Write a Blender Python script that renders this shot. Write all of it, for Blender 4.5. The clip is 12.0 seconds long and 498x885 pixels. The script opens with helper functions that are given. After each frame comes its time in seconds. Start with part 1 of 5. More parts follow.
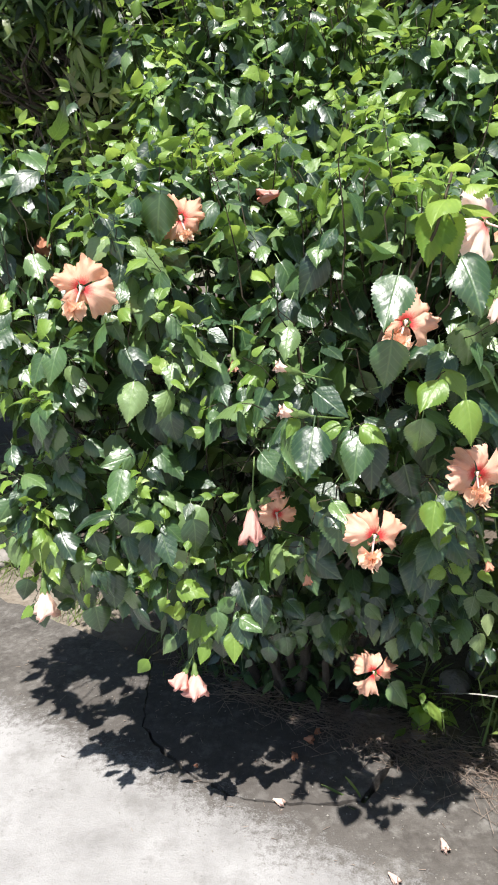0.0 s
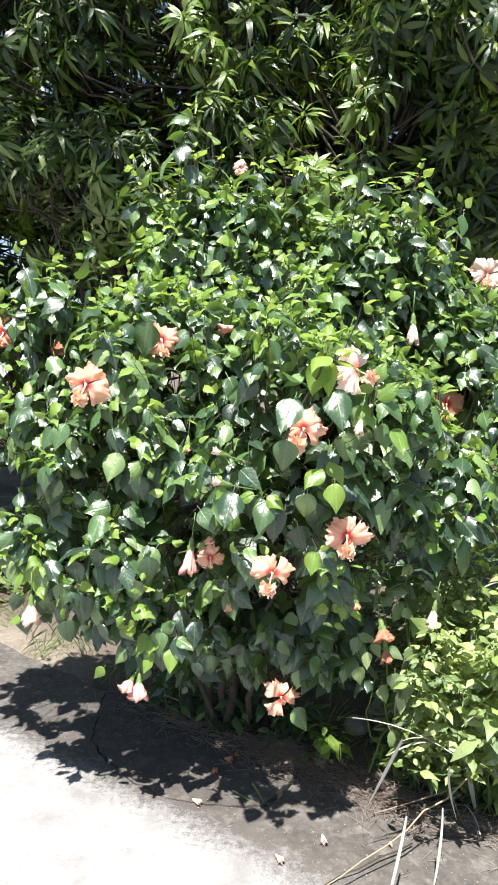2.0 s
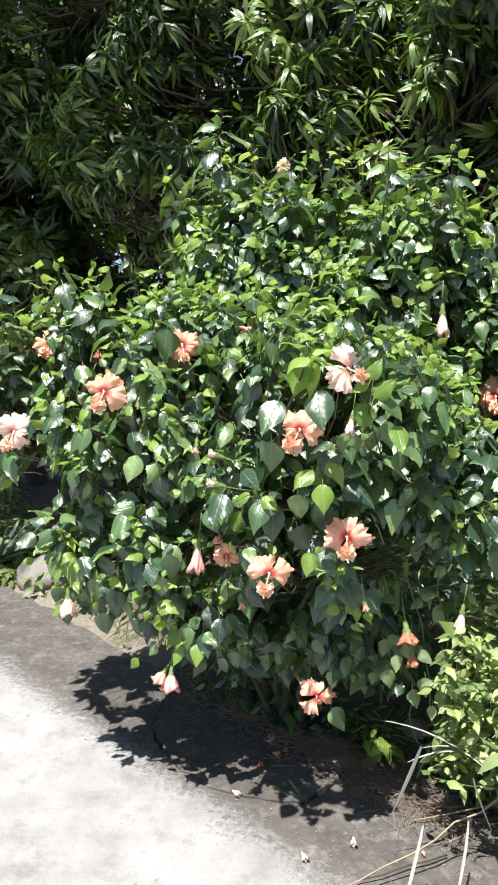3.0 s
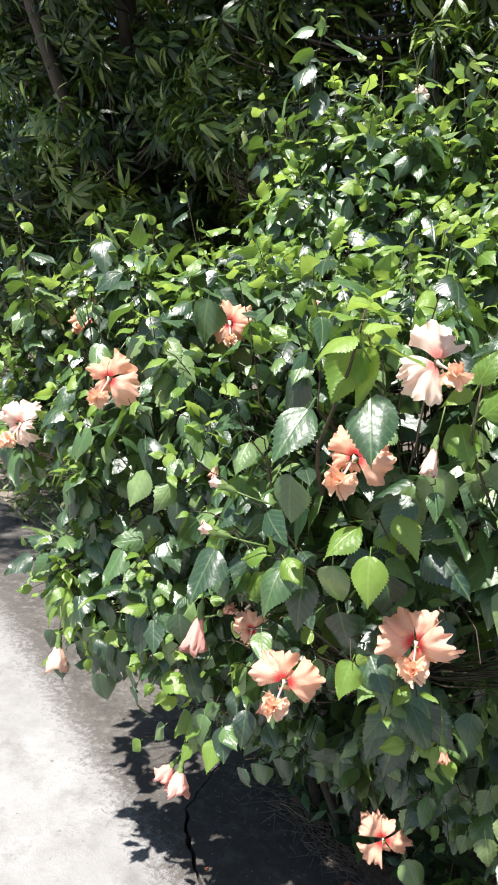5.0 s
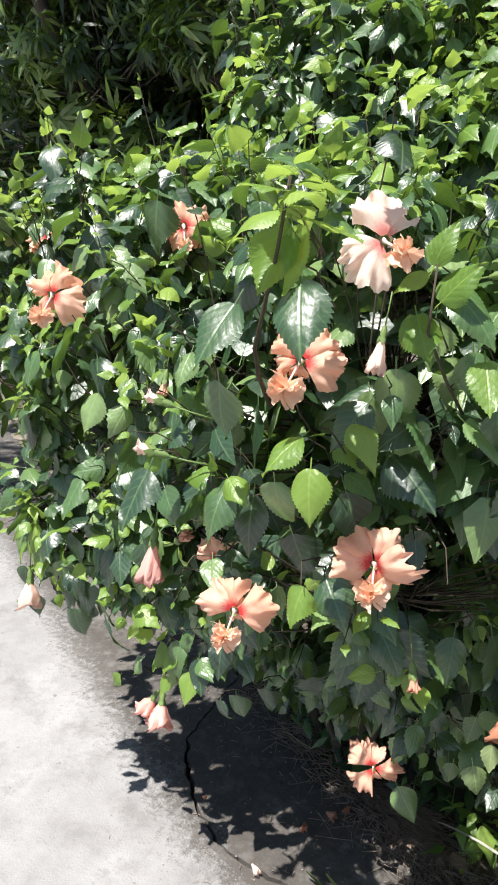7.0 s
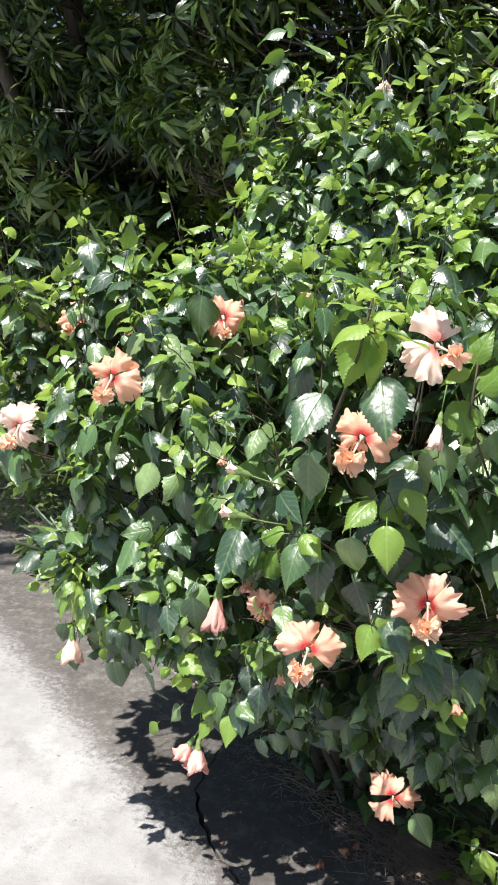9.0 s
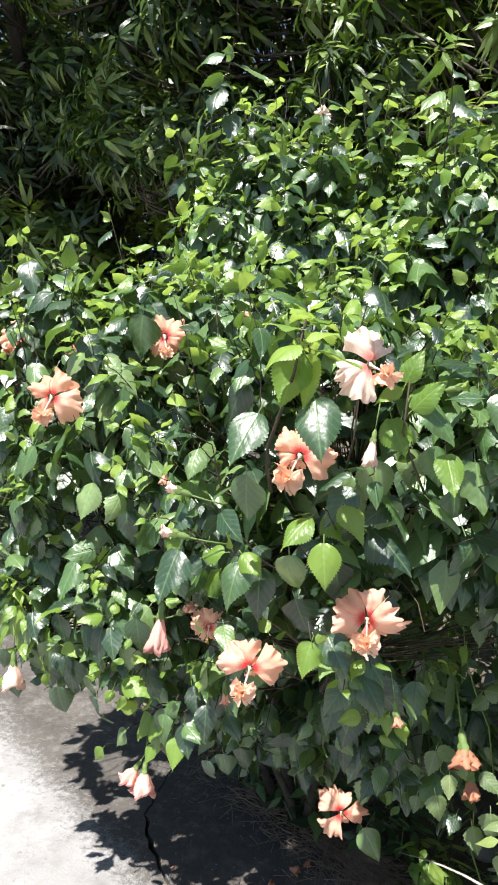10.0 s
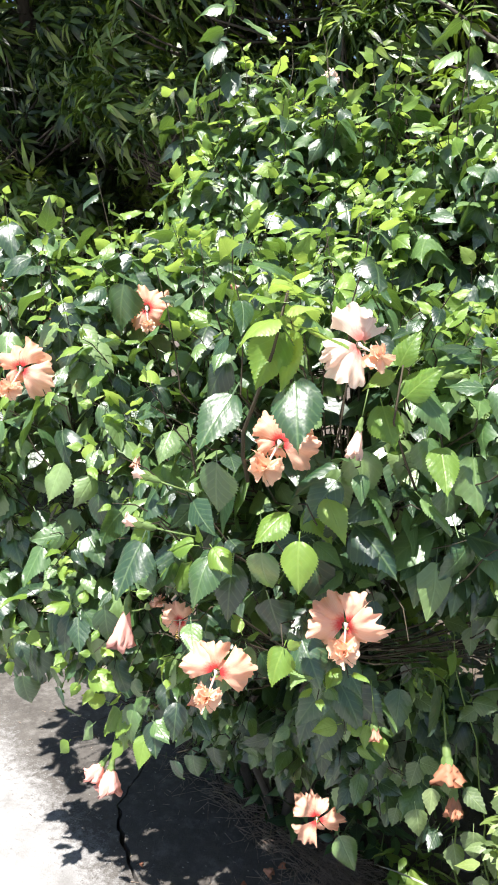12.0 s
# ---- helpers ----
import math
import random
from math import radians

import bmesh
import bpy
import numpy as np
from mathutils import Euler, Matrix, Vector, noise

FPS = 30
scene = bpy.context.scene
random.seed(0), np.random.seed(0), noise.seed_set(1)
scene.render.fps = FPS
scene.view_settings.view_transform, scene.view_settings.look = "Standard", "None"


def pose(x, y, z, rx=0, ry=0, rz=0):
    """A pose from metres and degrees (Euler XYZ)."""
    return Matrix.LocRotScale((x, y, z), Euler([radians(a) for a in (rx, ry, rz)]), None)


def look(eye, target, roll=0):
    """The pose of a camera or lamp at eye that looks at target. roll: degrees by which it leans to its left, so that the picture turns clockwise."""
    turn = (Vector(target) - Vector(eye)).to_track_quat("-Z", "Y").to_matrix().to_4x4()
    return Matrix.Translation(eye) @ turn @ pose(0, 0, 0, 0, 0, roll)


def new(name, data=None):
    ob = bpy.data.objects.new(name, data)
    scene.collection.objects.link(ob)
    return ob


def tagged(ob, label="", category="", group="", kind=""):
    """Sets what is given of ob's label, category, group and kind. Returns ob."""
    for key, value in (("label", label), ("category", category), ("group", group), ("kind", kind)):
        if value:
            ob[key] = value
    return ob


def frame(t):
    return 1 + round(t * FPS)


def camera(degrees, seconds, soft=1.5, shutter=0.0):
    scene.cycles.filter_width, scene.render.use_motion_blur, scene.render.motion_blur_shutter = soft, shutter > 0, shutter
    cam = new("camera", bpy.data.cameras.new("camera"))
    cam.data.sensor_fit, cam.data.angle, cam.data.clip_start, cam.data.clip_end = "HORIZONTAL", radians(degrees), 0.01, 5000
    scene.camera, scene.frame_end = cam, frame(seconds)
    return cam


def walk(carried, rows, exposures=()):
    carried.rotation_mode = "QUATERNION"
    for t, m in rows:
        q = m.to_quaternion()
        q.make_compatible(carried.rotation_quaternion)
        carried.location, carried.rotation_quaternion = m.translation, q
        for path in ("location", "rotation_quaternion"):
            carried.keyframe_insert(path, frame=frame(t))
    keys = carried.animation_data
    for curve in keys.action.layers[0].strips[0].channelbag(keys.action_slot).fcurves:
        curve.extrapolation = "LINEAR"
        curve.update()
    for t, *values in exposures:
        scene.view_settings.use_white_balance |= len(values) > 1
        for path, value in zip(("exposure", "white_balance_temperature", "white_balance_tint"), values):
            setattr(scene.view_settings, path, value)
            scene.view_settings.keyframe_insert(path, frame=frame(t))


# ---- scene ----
cam = camera(39.4, 12.0, soft=1.9)
PATH = [
    (0, (0.198, -0.167, 1.29), (-0.022, 1.768, 0.835), -1.8),
    (0.5, (0.243, -0.331, 1.34), (0.024, 1.624, 0.982), 1.2),
    (1, (0.275, -0.5, 1.33), (0.028, 1.457, 0.998), 4.3),
    (1.5, (0.275, -0.613, 1.356), (0.205, 1.381, 1.224), 5.5),
    (2, (0.332, -0.676, 1.359), (0.172, 1.305, 1.139), 3.4),
    (2.5, (0.568, -0.656, 1.382), (0.227, 1.301, 1.152), 3.3),
    (3, (0.678, -0.629, 1.395), (0.117, 1.273, 1.14), 0.8),
    (3.5, (0.702, -0.597, 1.381), (0.073, 1.287, 1.144), -0.5),
    (3.7, (0.689, -0.537, 1.351), (0.006, 1.315, 1.029), -0.4),
    (5.3, (0.716, 0.125, 1.364), (-0.34, 1.804, 1.104), 4.5),
    (5.5, (0.726, 0.168, 1.358), (-0.348, 1.821, 1.021), 3.9),
    (6, (0.775, 0.224, 1.332), (-0.271, 1.88, 0.927), 2.8),
    (6.5, (0.79, 0.226, 1.328), (-0.253, 1.879, 0.903), 1.3),
    (7, (0.762, 0.189, 1.313), (-0.29, 1.83, 0.867), 1.2),
    (7.2, (0.746, 0.148, 1.323), (-0.301, 1.805, 0.926), 1.0),
    (8.8, (0.658, -0.074, 1.36), (-0.226, 1.697, 1.076), 2.0),
    (9, (0.665, -0.071, 1.358), (-0.233, 1.694, 1.079), 1.4),
    (9.5, (0.67, -0.053, 1.346), (-0.188, 1.737, 1.103), 1.6),
    (10, (0.688, -0.065, 1.365), (-0.093, 1.762, 1.133), 1.1),
    (10.5, (0.673, -0.075, 1.365), (-0.078, 1.76, 1.096), 2.7),
    (11, (0.702, -0.061, 1.338), (-0.057, 1.769, 1.064), 2.9),
    (11.5, (0.685, -0.039, 1.349), (-0.021, 1.804, 1.027), 3.2),
    (12, (0.69, 0.046, 1.359), (-0.103, 1.86, 1.074), 3.2),
]
walk(cam, [(t, look(eye, target, roll)) for t, eye, target, roll in PATH], exposures=[(0.0, 0.98), (0.5, 0.96), (1.0, 1.08), (1.5, 1.36), (2.0, 1.39), (2.5, 1.25), (3.5, 1.1), (5.5, 1.07), (7.0, 0.98), (9.0, 1.06), (9.5, 1.1), (10.0, 1.17), (11.5, 1.41), (12.0, 1.41)])

# ---- light ----
SUN_ELEV, SUN_AZ = 65.5, 261.0          # azimuth: degrees from +x, anticlockwise, of the side the sun stands on
world = bpy.data.worlds.new("sky")
scene.world = world
world.use_nodes = True
wn = world.node_tree.nodes
sky = wn.new("ShaderNodeTexSky")
sky.sky_type = "NISHITA"
sky.sun_disc = False
sky.sun_elevation = radians(SUN_ELEV)
sky.sun_rotation = radians(90.0 - SUN_AZ)
sky.air_density, sky.dust_density = 1.0, 0.7
world.node_tree.links.new(sky.outputs[0], wn["Background"].inputs[0])
wn["Background"].inputs[1].default_value = 0.064
lamp = bpy.data.lights.new("sun", "SUN")
lamp.energy, lamp.angle, lamp.color = 5.0, radians(0.6), (1.0, 0.965, 0.92)
ca, sa, ce, se = math.cos(radians(SUN_AZ)), math.sin(radians(SUN_AZ)), math.cos(radians(SUN_ELEV)), math.sin(radians(SUN_ELEV))
sun = new("sun", lamp)
sun.matrix_basis = look((6 * ca * ce, 6 * sa * ce, 6 * se), (0, 0, 0))

# ---- materials ----
def material(name):
    m = bpy.data.materials.new(name)
    m.use_nodes = True
    nt = m.node_tree
    return m, nt, nt.nodes["Principled BSDF"], nt.nodes["Material Output"]


def node(nt, kind, **values):
    n = nt.nodes.new("ShaderNode" + kind)
    for key, value in values.items():
        if key.startswith("i_"):
            n.inputs[key[2:].replace("_", " ")].default_value = value
        elif key == "op":
            n.operation = value
        elif key == "blend":
            n.blend_type = value
    return n


def link(nt, a, b):
    nt.links.new(a, b)


def maths(nt, op, a, b=None, clamp=False):
    n = nt.nodes.new("ShaderNodeMath")
    n.operation, n.use_clamp = op, clamp
    for i, v in enumerate((a, b)):
        if v is None:
            continue
        if isinstance(v, (int, float)):
            n.inputs[i].default_value = v
        else:
            nt.links.new(v, n.inputs[i])
    return n.outputs[0]


def ramp(nt, fac, stops):
    n = nt.nodes.new("ShaderNodeValToRGB")
    els = n.color_ramp.elements
    while len(els) < len(stops):
        els.new(0.5)
    for e, (p, c) in zip(els, stops):
        e.position, e.color = p, (*c, 1.0) if len(c) == 3 else c
    nt.links.new(fac, n.inputs[0])
    return n.outputs[0]


def mixed(nt, fac, a, b, blend="MIX"):
    n = nt.nodes.new("ShaderNodeMix")
    n.data_type, n.blend_type = "RGBA", blend
    for sock, v in ((n.inputs[0], fac), (n.inputs[6], a), (n.inputs[7], b)):
        if isinstance(v, (int, float)):
            sock.default_value = v
        elif isinstance(v, tuple):
            sock.default_value = (*v, 1.0)
        else:
            nt.links.new(v, sock)
    return n.outputs[2]


def noise_at(nt, vec, scale, detail=4.0, rough=0.55):
    n = node(nt, "TexNoise", i_Scale=scale, i_Detail=detail, i_Roughness=rough)
    if vec is not None:
        nt.links.new(vec, n.inputs["Vector"])
    return n.outputs["Fac"]


def bumped(nt, bsdf, height, strength, dist):
    b = node(nt, "Bump", i_Strength=strength, i_Distance=dist)
    nt.links.new(height, b.inputs["Height"])
    nt.links.new(b.outputs[0], bsdf.inputs["Normal"])
    return b


def random_value(nt):
    o = nt.nodes.new("ShaderNodeObjectInfo").outputs["Random"]
    g = nt.nodes.new("ShaderNodeNewGeometry").outputs["Random Per Island"]
    return maths(nt, "FRACT", maths(nt, "ADD", o, g))


def leaf_material(name, tones, glow, gloss, share=0.3, veins=9.0, vein=0.25, spec=0.85):
    """A leaf: tones are base colours spread over the leaves, glow the light that comes through."""
    m, nt, p, out = material(name)
    uv = nt.nodes.new("ShaderNodeUVMap").outputs[0]
    sep = nt.nodes.new("ShaderNodeSeparateXYZ")
    link(nt, uv, sep.inputs[0])
    u = maths(nt, "ABSOLUTE", maths(nt, "SUBTRACT", sep.outputs[0], 0.5))
    rib = maths(nt, "SUBTRACT", 1.0, maths(nt, "MULTIPLY", u, 26.0), True)
    phase = maths(nt, "MULTIPLY", maths(nt, "SUBTRACT", sep.outputs[1], maths(nt, "MULTIPLY", u, 0.75)), veins)
    tri = maths(nt, "ABSOLUTE", maths(nt, "SUBTRACT", maths(nt, "FRACT", phase), 0.5))
    side = maths(nt, "SUBTRACT", 1.0, maths(nt, "MULTIPLY", tri, 7.0), True)
    lines = maths(nt, "MAXIMUM", rib, maths(nt, "MULTIPLY", side, 0.6))
    r = random_value(nt)
    stops = [(i / max(1, len(tones) - 1), c) for i, c in enumerate(tones)]
    tone = ramp(nt, maths(nt, "POWER", r, 1.3), stops)
    shift = nt.nodes.new("ShaderNodeVectorMath")
    link(nt, uv, shift.inputs[0])
    link(nt, maths(nt, "MULTIPLY", r, 37.0), shift.inputs[1])
    pos = shift.outputs[0]
    blotch = noise_at(nt, pos, 3.2, 3.0)
    tone = mixed(nt, maths(nt, "MULTIPLY", blotch, 0.45), tone, (tones[0][0] * 0.7, tones[0][1] * 0.75, tones[0][2] * 0.8))
    tone = mixed(nt, maths(nt, "MULTIPLY", lines, vein), tone, tuple(min(1.0, c * 2.0 + 0.03) for c in tones[-1]))
    link(nt, tone, p.inputs["Base Color"])
    p.inputs["Roughness"].default_value = gloss
    p.inputs["Specular IOR Level"].default_value = spec
    puff = maths(nt, "SUBTRACT", maths(nt, "ADD", maths(nt, "MULTIPLY", blotch, 1.9), maths(nt, "MULTIPLY", tri, 0.34)), maths(nt, "MULTIPLY", rib, 0.4))
    b = bumped(nt, p, maths(nt, "ADD", puff, maths(nt, "MULTIPLY", noise_at(nt, pos, 9.0, 1.0), 0.25)), 0.42, 0.0026)
    tr = nt.nodes.new("ShaderNodeBsdfTranslucent")
    link(nt, mixed(nt, maths(nt, "MULTIPLY", lines, 0.4), mixed(nt, r, tuple(c * 0.8 for c in glow), glow), tuple(c * 0.55 for c in glow)), tr.inputs[0])
    mix = nt.nodes.new("ShaderNodeMixShader")
    mix.inputs[0].default_value = share
    link(nt, p.outputs[0], mix.inputs[1])
    link(nt, tr.outputs[0], mix.inputs[2])
    link(nt, mix.outputs[0], out.inputs[0])
    return m


M_LEAF = leaf_material("hibiscus_leaf", [(0.008, 0.026, 0.017), (0.023, 0.064, 0.027), (0.08, 0.162, 0.046), (0.23, 0.335, 0.118)], (0.32, 0.55, 0.07), 0.4, 0.16, 6.0, 0.14, 1.0)
M_YOUNG = leaf_material("young_leaf", [(0.12, 0.225, 0.036), (0.2, 0.32, 0.055), (0.3, 0.41, 0.09)], (0.54, 0.74, 0.13), 0.42, 0.38, 6.0, 0.2, 0.7)
M_MANGO = leaf_material("mango_leaf", [(0.006, 0.018, 0.008), (0.018, 0.044, 0.014), (0.074, 0.13, 0.026), (0.19, 0.26, 0.045)], (0.22, 0.4, 0.03), 0.36, 0.13, 14.0, 0.15, 0.42)
# paler mango leaves: new growth, and sunlight put into the colour of some clumps
M_MANGO_PALE = leaf_material("mango_pale_leaf", [(0.08, 0.16, 0.022), (0.13, 0.22, 0.034), (0.19, 0.2, 0.05)], (0.34, 0.52, 0.04), 0.36, 0.25, 16.0, 0.3)
M_WEED = leaf_material("weed_leaf", [(0.09, 0.16, 0.035), (0.25, 0.33, 0.085), (0.47, 0.53, 0.22)], (0.5, 0.62, 0.13), 0.5, 0.3, 5.0, 0.15)
M_VINE = leaf_material("vine_leaf", [(0.09, 0.14, 0.055), (0.18, 0.25, 0.1), (0.33, 0.41, 0.18)], (0.4, 0.58, 0.1), 0.5, 0.3, 6.0, 0.25)
M_GRASS = leaf_material("dry_blade", [(0.4, 0.38, 0.32), (0.52, 0.5, 0.44), (0.46, 0.45, 0.38)], (0.42, 0.4, 0.32), 0.6, 0.15, 3.0, 0.15)
M_SPIKE = leaf_material("spiky_leaf", [(0.16, 0.24, 0.14), (0.26, 0.34, 0.22)], (0.25, 0.35, 0.15), 0.5, 0.12, 3.0, 0.15)
M_TURF = leaf_material("turf_blade", [(0.07, 0.12, 0.025), (0.13, 0.19, 0.04), (0.22, 0.25, 0.08)], (0.25, 0.38, 0.05), 0.55, 0.2, 3.0, 0.1)


def petal_material(name, tones, throat, share=0.32):
    m, nt, p, out = material(name)
    uv = nt.nodes.new("ShaderNodeUVMap").outputs[0]
    sep = nt.nodes.new("ShaderNodeSeparateXYZ")
    link(nt, uv, sep.inputs[0])
    v = sep.outputs[1]
    r = random_value(nt)
    body = mixed(nt, r, tones[0], tones[1])
    streak = noise_at(nt, uv, 9.0, 4.0, 0.6)
    body = mixed(nt, maths(nt, "MULTIPLY", streak, 0.4), body, tones[2])
    fan = nt.nodes.new("ShaderNodeCombineXYZ")
    link(nt, maths(nt, "MULTIPLY", sep.outputs[0], 34.0), fan.inputs[0])
    link(nt, maths(nt, "MULTIPLY", v, 2.5), fan.inputs[1])
    link(nt, maths(nt, "MULTIPLY", r, 50.0), fan.inputs[2])
    nerve = ramp(nt, noise_at(nt, fan.outputs[0], 1.0, 2.0), [(0.46, (1, 1, 1)), (0.62, (0, 0, 0))])
    body = mixed(nt, maths(nt, "MULTIPLY", nerve, 0.18), body, tuple(c * k for c, k in zip(tones[0], (0.92, 0.66, 0.66))))
    fade = maths(nt, "ADD", v, maths(nt, "MULTIPLY", maths(nt, "SUBTRACT", streak, 0.5), 0.25))
    c = ramp(nt, fade, [(0.0, throat), (0.16, throat), (0.4, (1, 1, 1)), (1.0, (1, 1, 1))])
    tone = mixed(nt, 1.0, body, c, "MULTIPLY")
    link(nt, tone, p.inputs["Base Color"])
    p.inputs["Roughness"].default_value = 0.62
    lines = node(nt, "TexWave", i_Scale=7.0, i_Distortion=3.0, i_Detail=2.0)
    link(nt, uv, lines.inputs["Vector"])
    bumped(nt, p, lines.outputs["Fac"], 0.15, 0.0010)
    tr = nt.nodes.new("ShaderNodeBsdfTranslucent")
    link(nt, tone, tr.inputs[0])
    mix = nt.nodes.new("ShaderNodeMixShader")
    mix.inputs[0].default_value = share
    link(nt, p.outputs[0], mix.inputs[1])
    link(nt, tr.outputs[0], mix.inputs[2])
    link(nt, mix.outputs[0], out.inputs[0])
    return m


M_PETAL = petal_material("peach_petal", [(0.95, 0.47, 0.29), (0.96, 0.57, 0.41), (0.97, 0.76, 0.65)], (0.8, 0.12, 0.17), 0.42)
M_PALE = petal_material("pale_petal", [(0.96, 0.72, 0.6), (0.97, 0.79, 0.69), (0.97, 0.88, 0.81)], (0.9, 0.42, 0.42), 0.4)
M_TUFT = petal_material("ruffled_tuft", [(0.94, 0.56, 0.36), (0.95, 0.68, 0.5), (0.96, 0.78, 0.64)], (0.9, 0.6, 0.5))
M_ROLL = petal_material("rolled_petal", [(0.88, 0.5, 0.42), (0.9, 0.62, 0.54), (0.8, 0.3, 0.28)], (0.95, 0.9, 0.75))
M_WILT = petal_material("wilted_petal", [(0.42, 0.17, 0.09), (0.55, 0.27, 0.16), (0.25, 0.1, 0.06)], (0.6, 0.4, 0.3), 0.15)


def plain_material(name, a, b, scale, rough, bump=0.4, dist=0.004, spec=0.4):
    m, nt, p, out = material(name)
    pos = nt.nodes.new("ShaderNodeTexCoord").outputs["Object"]
    f = noise_at(nt, pos, scale, 6.0, 0.62)
    g = noise_at(nt, pos, scale * 7.3, 4.0, 0.6)
    tone = ramp(nt, f, [(0.32, a), (0.68, b)])
    tone = mixed(nt, maths(nt, "MULTIPLY", g, 0.5), tone, tuple(c * 0.55 for c in a))
    tone = mixed(nt, 0.35, tone, mixed(nt, random_value(nt), a, b))
    link(nt, tone, p.inputs["Base Color"])
    p.inputs["Roughness"].default_value = rough
    p.inputs["Specular IOR Level"].default_value = spec
    bumped(nt, p, maths(nt, "ADD", f, maths(nt, "MULTIPLY", g, 0.5)), bump, dist)
    return m


M_STEM = plain_material("green_stem", (0.10, 0.17, 0.045), (0.17, 0.24, 0.07), 60.0, 0.55)
M_TWIG = plain_material("brown_twig", (0.045, 0.035, 0.024), (0.085, 0.068, 0.042), 50.0, 0.8)
M_BARK = plain_material("bark", (0.05, 0.042, 0.034), (0.12, 0.1, 0.082), 14.0, 0.9, 0.8, 0.01)
M_DRY = plain_material("dry_stalk", (0.26, 0.2, 0.13), (0.4, 0.33, 0.23), 60.0, 0.8)
M_LITTER = plain_material("leaf_litter", (0.17, 0.125, 0.1), (0.38, 0.3, 0.24), 40.0, 0.85)
M_DEAD = plain_material("dead_leaf", (0.17, 0.11, 0.075), (0.32, 0.23, 0.165), 40.0, 0.8)
M_STONE = plain_material("stone", (0.2, 0.18, 0.16), (0.36, 0.33, 0.3), 9.0, 0.9, 0.9, 0.01)
M_CRUMB = plain_material("grit", (0.2, 0.185, 0.165), (0.36, 0.34, 0.31), 30.0, 0.9)
M_ANTHER = plain_material("anther", (0.6, 0.36, 0.08), (0.78, 0.55, 0.16), 80.0, 0.7)
M_STYLE = plain_material("column", (0.9, 0.6, 0.54), (0.93, 0.7, 0.62), 40.0, 0.5)

# soil
M_SOIL, nt, p, out = material("soil")
pos = nt.nodes.new("ShaderNodeTexCoord").outputs["Object"]
f, g = noise_at(nt, pos, 2.3, 8.0, 0.65), noise_at(nt, pos, 28.0, 6.0, 0.7)
tone = mixed(nt, maths(nt, "MULTIPLY", g, 0.75), ramp(nt, f, [(0.3, (0.085, 0.064, 0.049)), (0.6, (0.18, 0.142, 0.11)), (0.8, (0.3, 0.25, 0.195))]), (0.05, 0.038, 0.028))
sep = nt.nodes.new("ShaderNodeSeparateXYZ")
link(nt, pos, sep.inputs[0])
verge = maths(nt, "SUBTRACT", maths(nt, "ADD", sep.outputs[1], maths(nt, "MULTIPLY", sep.outputs[0], 0.53)), 1.86)
verge = maths(nt, "ADD", verge, maths(nt, "MULTIPLY", maths(nt, "SUBTRACT", g, 0.5), 0.5))
verge = maths(nt, "MULTIPLY", maths(nt, "SUBTRACT", 0.34, verge), 5.0, True)
west = maths(nt, "MULTIPLY", maths(nt, "SUBTRACT", -0.45, sep.outputs[0]), 4.0, True)
tone = mixed(nt, maths(nt, "MULTIPLY", maths(nt, "MULTIPLY", verge, west), 0.75), tone, ramp(nt, g, [(0.35, (0.2, 0.165, 0.125)), (0.65, (0.38, 0.33, 0.265))]))
link(nt, tone, p.inputs["Base Color"])
p.inputs["Roughness"].default_value = 0.95
bumped(nt, p, maths(nt, "ADD", f, g), 0.9, 0.03)

# concrete: pale and worn, with a dark film of algae along the planted edge
M_CONC, nt, p, out = material("concrete")
pos = nt.nodes.new("ShaderNodeTexCoord").outputs["Object"]
sep = nt.nodes.new("ShaderNodeSeparateXYZ")
link(nt, pos, sep.inputs[0])
big, mid, fine, grit = noise_at(nt, pos, 1.7, 5.0), noise_at(nt, pos, 7.0, 8.0, 0.68), noise_at(nt, pos, 46.0, 6.0, 0.7), noise_at(nt, pos, 210.0, 3.0, 0.6)
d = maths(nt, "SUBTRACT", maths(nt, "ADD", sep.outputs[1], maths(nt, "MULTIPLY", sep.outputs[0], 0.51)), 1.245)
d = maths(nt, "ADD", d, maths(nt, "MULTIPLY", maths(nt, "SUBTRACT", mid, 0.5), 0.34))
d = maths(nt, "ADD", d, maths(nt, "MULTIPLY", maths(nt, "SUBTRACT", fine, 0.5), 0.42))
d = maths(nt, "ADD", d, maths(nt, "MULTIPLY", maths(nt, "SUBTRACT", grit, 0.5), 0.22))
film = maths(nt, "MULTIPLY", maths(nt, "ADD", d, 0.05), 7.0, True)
clean = ramp(nt, maths(nt, "ADD", maths(nt, "MULTIPLY", big, 0.5), maths(nt, "MULTIPLY", mid, 0.5)), [(0.35, (0.2, 0.193, 0.188)), (0.46, (0.272, 0.265, 0.26)), (0.6, (0.335, 0.328, 0.324))])
clean = mixed(nt, maths(nt, "MULTIPLY", ramp(nt, fine, [(0.56, (0, 0, 0)), (0.72, (1, 1, 1))]), 0.45), clean, (0.2, 0.19, 0.178))
stain = ramp(nt, noise_at(nt, pos, 4.3, 8.0, 0.72), [(0.52, (0, 0, 0)), (0.68, (1, 1, 1))])
clean = mixed(nt, maths(nt, "MULTIPLY", stain, 0.75), clean, (0.15, 0.142, 0.133))
pits = ramp(nt, noise_at(nt, pos, 34.0, 3.0, 0.6), [(0.66, (0, 0, 0)), (0.71, (1, 1, 1))])
clean = mixed(nt, maths(nt, "MULTIPLY", pits, ramp(nt, big, [(0.4, (0.1, 0.1, 0.1)), (0.65, (0.8, 0.8, 0.8))])), clean, (0.11, 0.105, 0.1))
